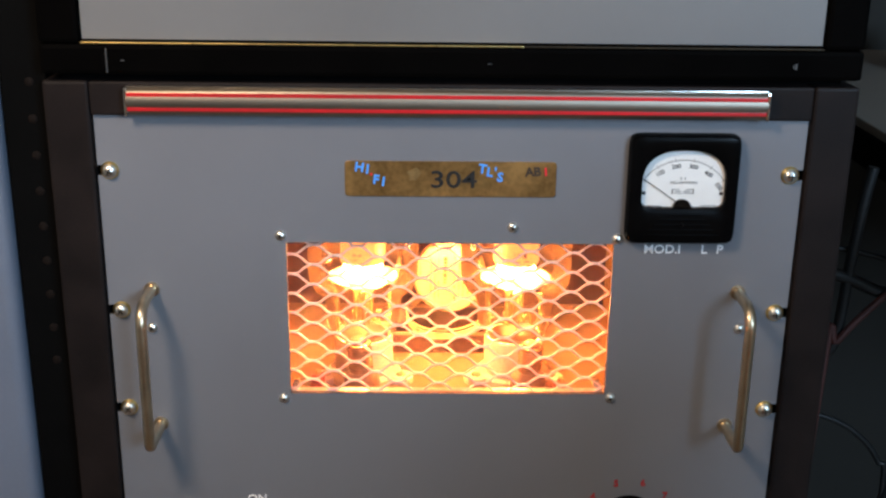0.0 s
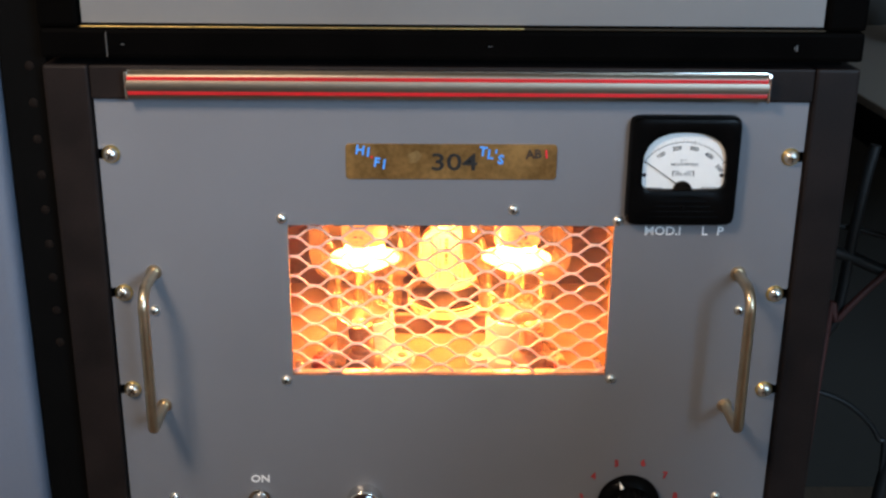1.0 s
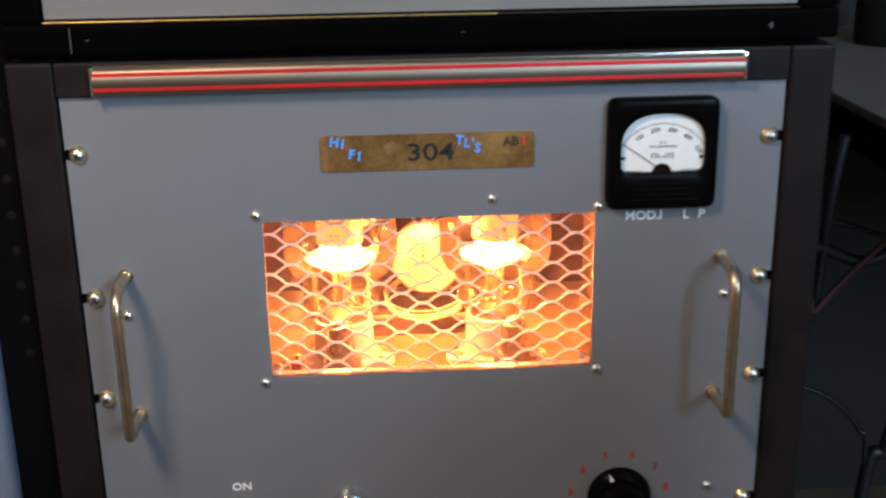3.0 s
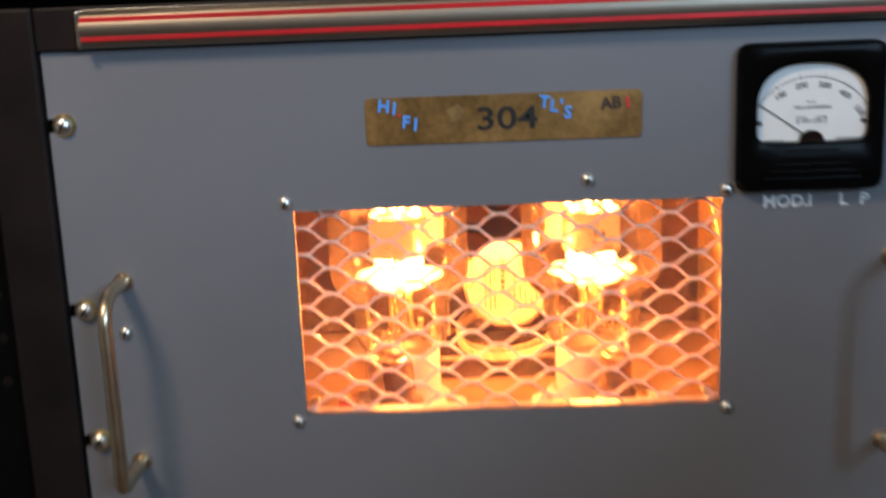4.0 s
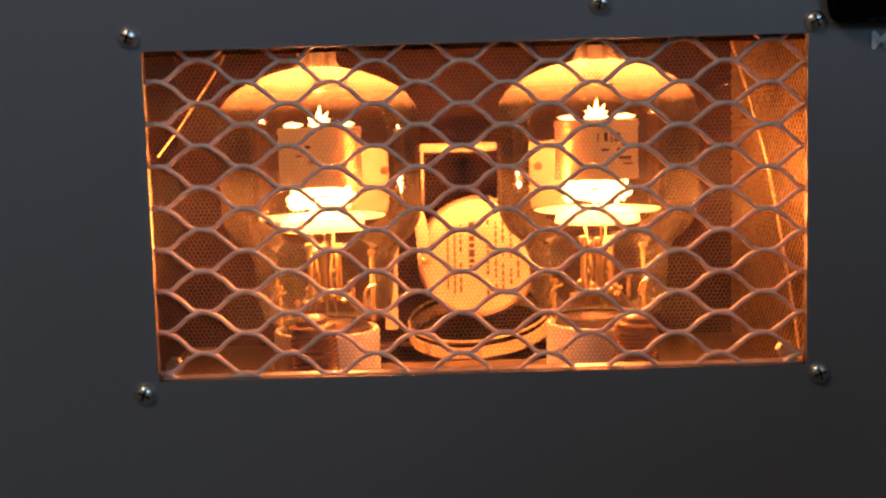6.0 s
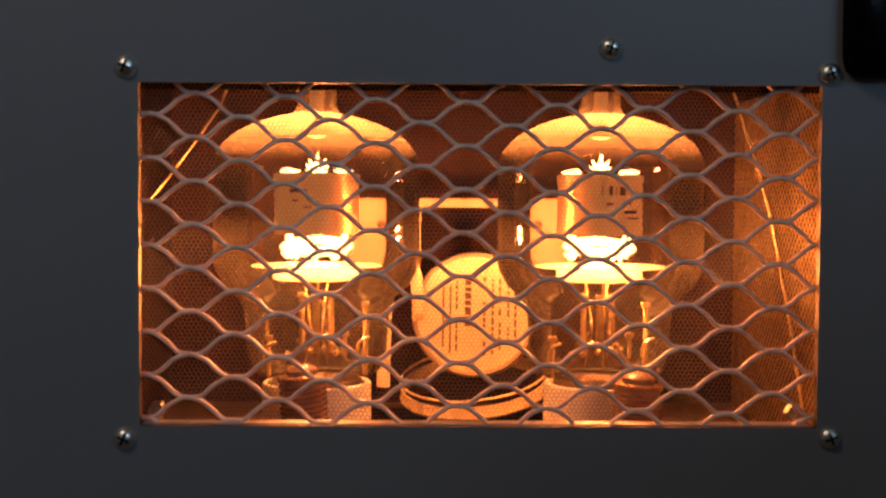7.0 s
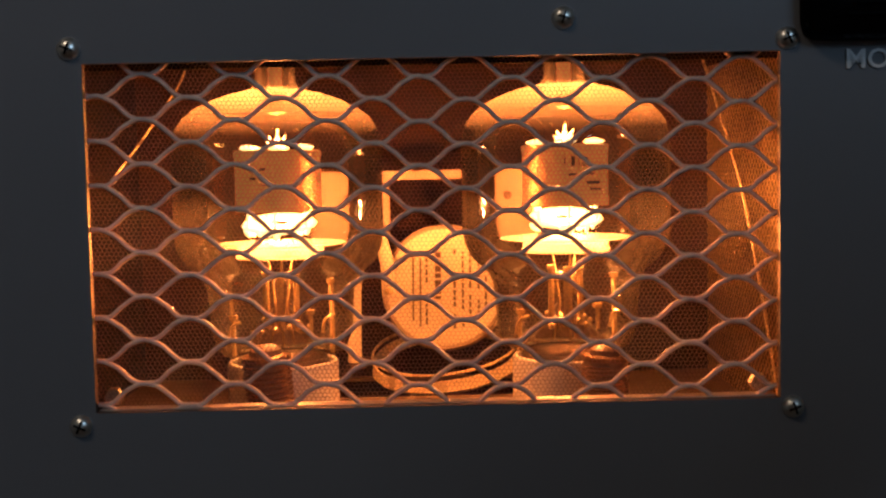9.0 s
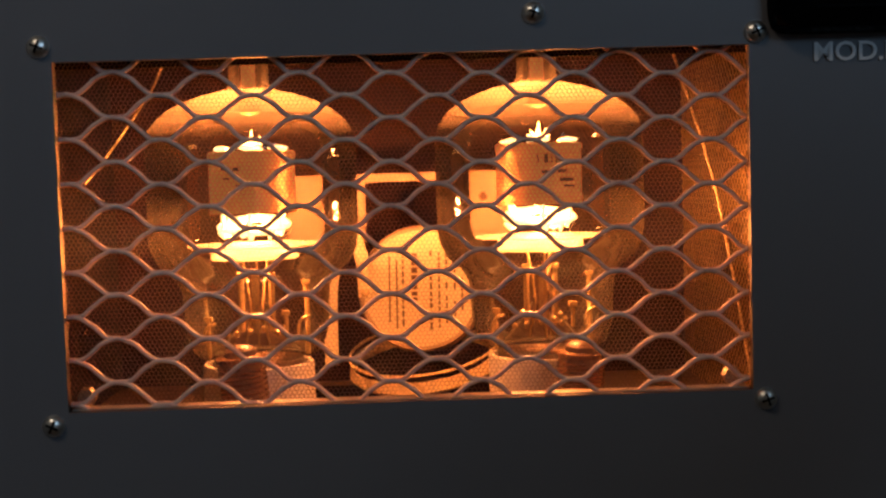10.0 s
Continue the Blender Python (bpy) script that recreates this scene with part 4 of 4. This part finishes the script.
# ---------------------------------------------------------------- capacitor, ring band and board
board = thing("back_board", "cream insulating board with a square opening behind the valves", "board", (-0.0015, 0.222, 0.0))
bxs, bzs = [-0.062, -0.0215, 0.0200, 0.058], [0.9380, 0.9690, 0.9735]
bb = plate(bxs, bzs, lambda x, z: not (-0.0215 < x < 0.02 and z < 0.969), 0.0, 0.003)
part("panel", bb, CREAM, board, "cream board with dull edges", mats=(CREAM,))
# Dark domes standing in for the dark holes in the board.
for x, z in ((-0.0425, 0.9600), (0.040, 0.9600)):
    part("dark_spot", lathe(bmesh.new(), dome(0.0022, 0.0010), 14, front_at(x, 0, z)), LABELINK, board, smooth=True)

for x in (-0.050, 0.047):
    part("standoff", lathe(bmesh.new(), [(0.0, -0.0031), (0.003, -0.0031), (0.003, -0.0628), (0.0, -0.0628)], 12, front_at(x, 0, 0.955)), LEADS, board, smooth=True)

cap = thing("capacitor", "round cream-labelled can capacitor mounted on the board", "capacitor", (0.0045, 0.197, 0.9150))
cap.rotation_euler = (radians(-8), 0, radians(-6))
cap.scale = (1.04, 1.0, 1.04)
part("can", lathe(bmesh.new(), [(0.0, -0.0235), (0.0295, -0.0235), (0.0305, -0.022), (0.0305, 0.0015), (0.0295, 0.0030), (0.0285, 0.0024), (0.0, 0.0024)], 48, FRONT), CREAM, cap, "cream cylindrical can", True)
face = part("label", lathe(bmesh.new(), [(0.0, 0.0027), (0.0280, 0.0027), (0.0280, 0.0023)], 48, FRONT), LABEL, cap, "cream paper label with upright printing", True)
random.seed(5)
ib = bmesh.new()
for x, w, z0, z1, gap in ((-0.0150, 0.0004, -0.016, 0.016, 0.0), (-0.0115, 0.0004, -0.019, 0.014, 0.0), (-0.0085, 0.0005, -0.018, 0.016, 0.004), (-0.0030, 0.0015, -0.014, 0.017, 0.0052), (0.0050, 0.0006, -0.020, 0.018, 0.003), (0.0090, 0.0005, -0.019, 0.017, 0.0035), (0.0125, 0.0005, -0.017, 0.018, 0.003), (0.0165, 0.0005, -0.014, 0.014, 0.0035), (0.0200, 0.0005, -0.011, 0.012, 0.004)):
    z = z0
    while z < z1:
        ln = random.uniform(0.0016, 0.0040) if gap else z1 - z0
        if random.random() > 0.15 or not gap:
            ib.faces.new([ib.verts.new((px, -0.0029, pz)) for px, pz in ((x - w, z), (x + w, z), (x + w, min(z + ln, z1)), (x - w, min(z + ln, z1)))])
        z += ln + (0.0008 if gap else 1)
part("printing", ib, LABELINK, face)

band = thing("ring_band", "plated metal ring band lying below the capacitor", "ring", (0.0050, 0.205, 0.8775))
band.rotation_euler = (radians(12), radians(-6), 0)
part("hoop", lathe(bmesh.new(), [(0.0366, -0.0030), (0.0378, -0.0033), (0.0386, -0.0020), (0.0379, -0.0005), (0.0379, 0.0020), (0.0376, 0.0034), (0.0366, 0.0032)], 64, Matrix(), True), COPPERBAND, band, smooth=True)
part("wire_turn", lathe(bmesh.new(), [(0.0374 + 0.0007 * math.cos(a), 0.0066 + 0.0007 * math.sin(a)) for a in (k * math.pi / 3 for k in range(6))], 64, Matrix(), True), COPPERBAND, band, "thin bright wire turn", True)


strap = thing("mounting_strap", "bent cream metal strap holding the capacitor", "strap", (-0.0230, 0.197, 0.905))
sp = [(-0.0415, 0.197, 0.878), (-0.041, 0.196, 0.902), (-0.040, 0.195, 0.920), (-0.035, 0.195, 0.938), (-0.0295, 0.195, 0.944), (-0.0245, 0.195, 0.930), (-0.0235, 0.196, 0.912)]
sb = sweep(bmesh.new(), smooth_path(sp, 6), 0.0034, 8, 0.45)
sb.transform(Matrix.Translation((0.0230, -0.197, -0.905)))
part("band", sb, LABEL, strap, smooth=True)
part("bolt", lathe(bmesh.new(), dome(0.0022, 0.0016), 14, front_at(-0.0005, -0.0020, 0.009)), LEADS, strap, smooth=True)


# ---------------------------------------------------------------- small parts on the deck
def wound_coil(x, y, r, h, tilt, cap, label):
    c = thing("wound_coil", label, "coil", (x, y, FLOOR_Z), "coils in front of the valves")
    c.rotation_euler = (0, radians(tilt), 0)
    part("base", lathe(bmesh.new(), [(0.0, 0.0), (1.55 * r, 0.0), (1.6 * r, 0.002), (1.6 * r, 0.014), (1.45 * r, 0.019), (1.1 * r, 0.0215), (0.0, 0.0215)], 32), COIL, c, "broad brown insulating base", True)
    part("former", lathe(bmesh.new(), [(0.0, 0.0216), (r, 0.0216), (r, h - 0.006), (0.0, h - 0.006)], 28), COIL, c, "dark rounded former", True)
    pts = [(1.04 * r * math.cos(0.5 * i), 1.04 * r * math.sin(0.5 * i), 0.0235 + (h - 0.0315) * i / 110) for i in range(111)]
    part("winding", sweep(bmesh.new(), pts, 0.0007, 6), COILWIRE, c, "close wire winding", True)
    part("end_ring", lathe(bmesh.new(), [(0.78 * r, h - 0.0059), (1.12 * r, h - 0.0059), (1.12 * r, h - 0.0042), (0.78 * r, h - 0.0036)], 28, Matrix(), True), COILWIRE, c, smooth=True)
    part("cap", lathe(bmesh.new(), [(0.74 * r, h - 0.0058), (0.72 * r, h - 0.0018), (0.5 * r, h), (0.0, h + 0.0006)], 24), cap, c, "domed end cap", True)
    return c


wound_coil(-0.0665, 0.082, 0.0090, 0.050, -4, COIL, "brown wire-wound coil with a domed cap on the deck")
wound_coil(0.0655, 0.082, 0.0090, 0.047, 3, COIL, "brown wire-wound coil with a domed cap on the deck")


def terminal(x, y, r, h):
    t = thing("terminal_post", "small dark red terminal post on the deck", "terminal", (x, y, FLOOR_Z), "red terminals on the deck")
    part("body", lathe(bmesh.new(), [(0, 0), (r * 1.2, 0), (r * 1.2, 0.002), (r, 0.003), (r, h * 0.8), (r * 0.7, h), (0, h)], 20), REDCAP, t, "dark red insulator", True)
    part("nut", lathe(bmesh.new(), [(0, h + 0.004), (0.0025, h + 0.004), (0.0028, h + 0.0002), (0, h + 0.0002)], 6), LEADS, t)
    return t


first = terminal(-0.0960, 0.070, 0.0060, 0.010)
for x, y in ((-0.1040, 0.100), (0.0930, 0.085), (0.1000, 0.062), (-0.080, 0.055)):
    copy_thing(first, pose(x, y, FLOOR_Z, 0, 0, 30))

for n, pts, r in (("lead_wire", [(-0.150, 0.16, 0.972), (-0.138, 0.17, 0.990), (-0.122, 0.18, 1.016), (-0.115, 0.185, 1.030), (-0.085, 0.15, 1.0385), (-0.0675, 0.12, 1.0380)], 0.0006),
                  ("lead_wire", [(0.128, 0.19, 1.041), (0.137, 0.18, 1.005), (0.146, 0.17, 0.965), (0.152, 0.16, 0.920), (0.156, 0.15, 0.880), (0.158, 0.145, 0.8555)], 0.0007)):
    tagged(part(n, sweep(bmesh.new(), smooth_path(pts, 6), r, 8), COPPERBAND, smooth=True), "stiff pale lead wire inside the amplifier", "wire", "lead wires")

for x in (WX0 + 0.0035, WX1 - 0.0045):
    cl = thing("corner_clip", "small shiny metal clip at the window's lower corner", "clip", (x, 0.0115, WZ0 + 0.0035), "clips inside the window")
    part("nut", lathe(bmesh.new(), [(0.0, 0.003), (0.0030, 0.003), (0.0034, 0.0), (0.0, 0.0)], 6, FRONT), NICKEL, cl)

# ---------------------------------------------------------------- beside the cabinets
bench = thing("workbench", "grey-topped workbench with a thick black edge", "workbench", (1.1, 0.5, 0))
BX, BZ = 0.55, 0.951


def bpart(name, bm, mat, label=""):
    bm.transform(Matrix.Translation((-1.1, -0.5, 0)))
    return part(name, bm, mat, bench, label)


bpart("top", slab(BX + 0.004, 1.85, 0.10, 1.30, BZ - 0.012, BZ, 0.002), BENCHTOP, "scuffed grey bench top")
bpart("edge_band", slab(BX, BX + 0.03, 0.10, 1.30, BZ - 0.056, BZ - 0.0125, 0.003), DARK)
bpart("apron", slab(BX + 0.031, 1.85, 0.10, 0.125, BZ - 0.056, BZ - 0.0125), DARK)
for x, y in ((BX + 0.03, 1.25), (1.80, 1.25), (1.80, 0.13)):
    bpart("leg", slab(x - 0.02, x + 0.02, y - 0.02, y + 0.02, 0.0, BZ - 0.057, 0.003), DARK)

roll = thing("tape_reel", "dark green round reel standing on the bench", "reel", (0.790, 1.085, BZ))
part("reel", lathe(bmesh.new(), [(0.012, 0), (0.046, 0), (0.050, 0.006), (0.050, 0.066), (0.043, 0.074), (0.012, 0.074)], 32, Matrix(), True), material("dark_green", (0.012, 0.015, 0.010), 0.5, spec=0.1), roll, smooth=True)

for pts, r, mat, lab in (
        ([(0.495, 0.5, 0.94), (0.489, 0.5, 0.90), (0.482, 0.5, 0.82), (0.476, 0.5, 0.73), (0.456, 0.5, 0.62), (0.44, 0.48, 0.0)], 0.0066, CABLE, "thick black cable hanging beside the cabinet"),
        ([(0.40, 0.50, 0.83), (0.478, 0.50, 0.807), (0.528, 0.50, 0.788), (0.574, 0.50, 0.803), (0.70, 0.50, 0.86), (0.80, 0.52, 0.894)], 0.0075, CABLE, "black cable sagging beside the cabinet"),
        ([(0.40, 0.51, 0.85), (0.468, 0.51, 0.84), (0.517, 0.51, 0.829), (0.572, 0.51, 0.813), (0.70, 0.52, 0.80), (0.80, 0.52, 0.0)], 0.0035, CABLE, "thin black cable sagging beside the cabinet"),
        ([(0.60, 0.49, 0.86), (0.522, 0.49, 0.786), (0.475, 0.49, 0.73), (0.462, 0.49, 0.69), (0.44, 0.47, 0.0)], 0.0042, REDWIRE, "brown-red wire hanging beside the cabinet"),
        ([(0.42, 0.50, 0.635), (0.469, 0.50, 0.628), (0.512, 0.50, 0.607), (0.548, 0.50, 0.566), (0.56, 0.50, 0.50), (0.56, 0.50, 0.0)], 0.0035, CABLE, "thin dark cable hanging beside the cabinet"),
        ([(0.62, 0.50, 0.70), (0.597, 0.50, 0.604), (0.584, 0.50, 0.537), (0.561, 0.50, 0.481), (0.54, 0.49, 0.0)], 0.0085, CABLE, "thick black cable hanging under the bench")):
    tagged(part("cable", sweep(bmesh.new(), smooth_path(pts, 8), r, 10), mat, smooth=True), lab, "cable", "cables beside the cabinet")

locker = thing("metal_cupboard", "pale blue-grey metal cupboard next to the rack", "cupboard", (-0.55, 0.1, 0))
part("body", slab(-0.20, 0.2440, -0.10, 0.35, 0.03, 1.9, 0.010, 3), PALEBLUE, locker, "pale blue-grey metal body", True)
part("plinth", slab(-0.19, 0.22, -0.09, 0.34, 0.0, 0.029), DARK, locker)
filler = thing("filler_strip", "black perforated steel strip between the cabinets", "filler strip", (-0.284, 0.01, 0))
part("strip", slab(-0.0210, 0.0105, 0.0, 0.03, 0.0, 1.9, 0.002), DARK, filler)
for k in range(9):
    part("hole", lathe(bmesh.new(), dome(0.0032, 0.0006), 12, front_at(-0.001, 0.0, 1.12 - 0.0254 * k)), HOLE, filler, smooth=True)
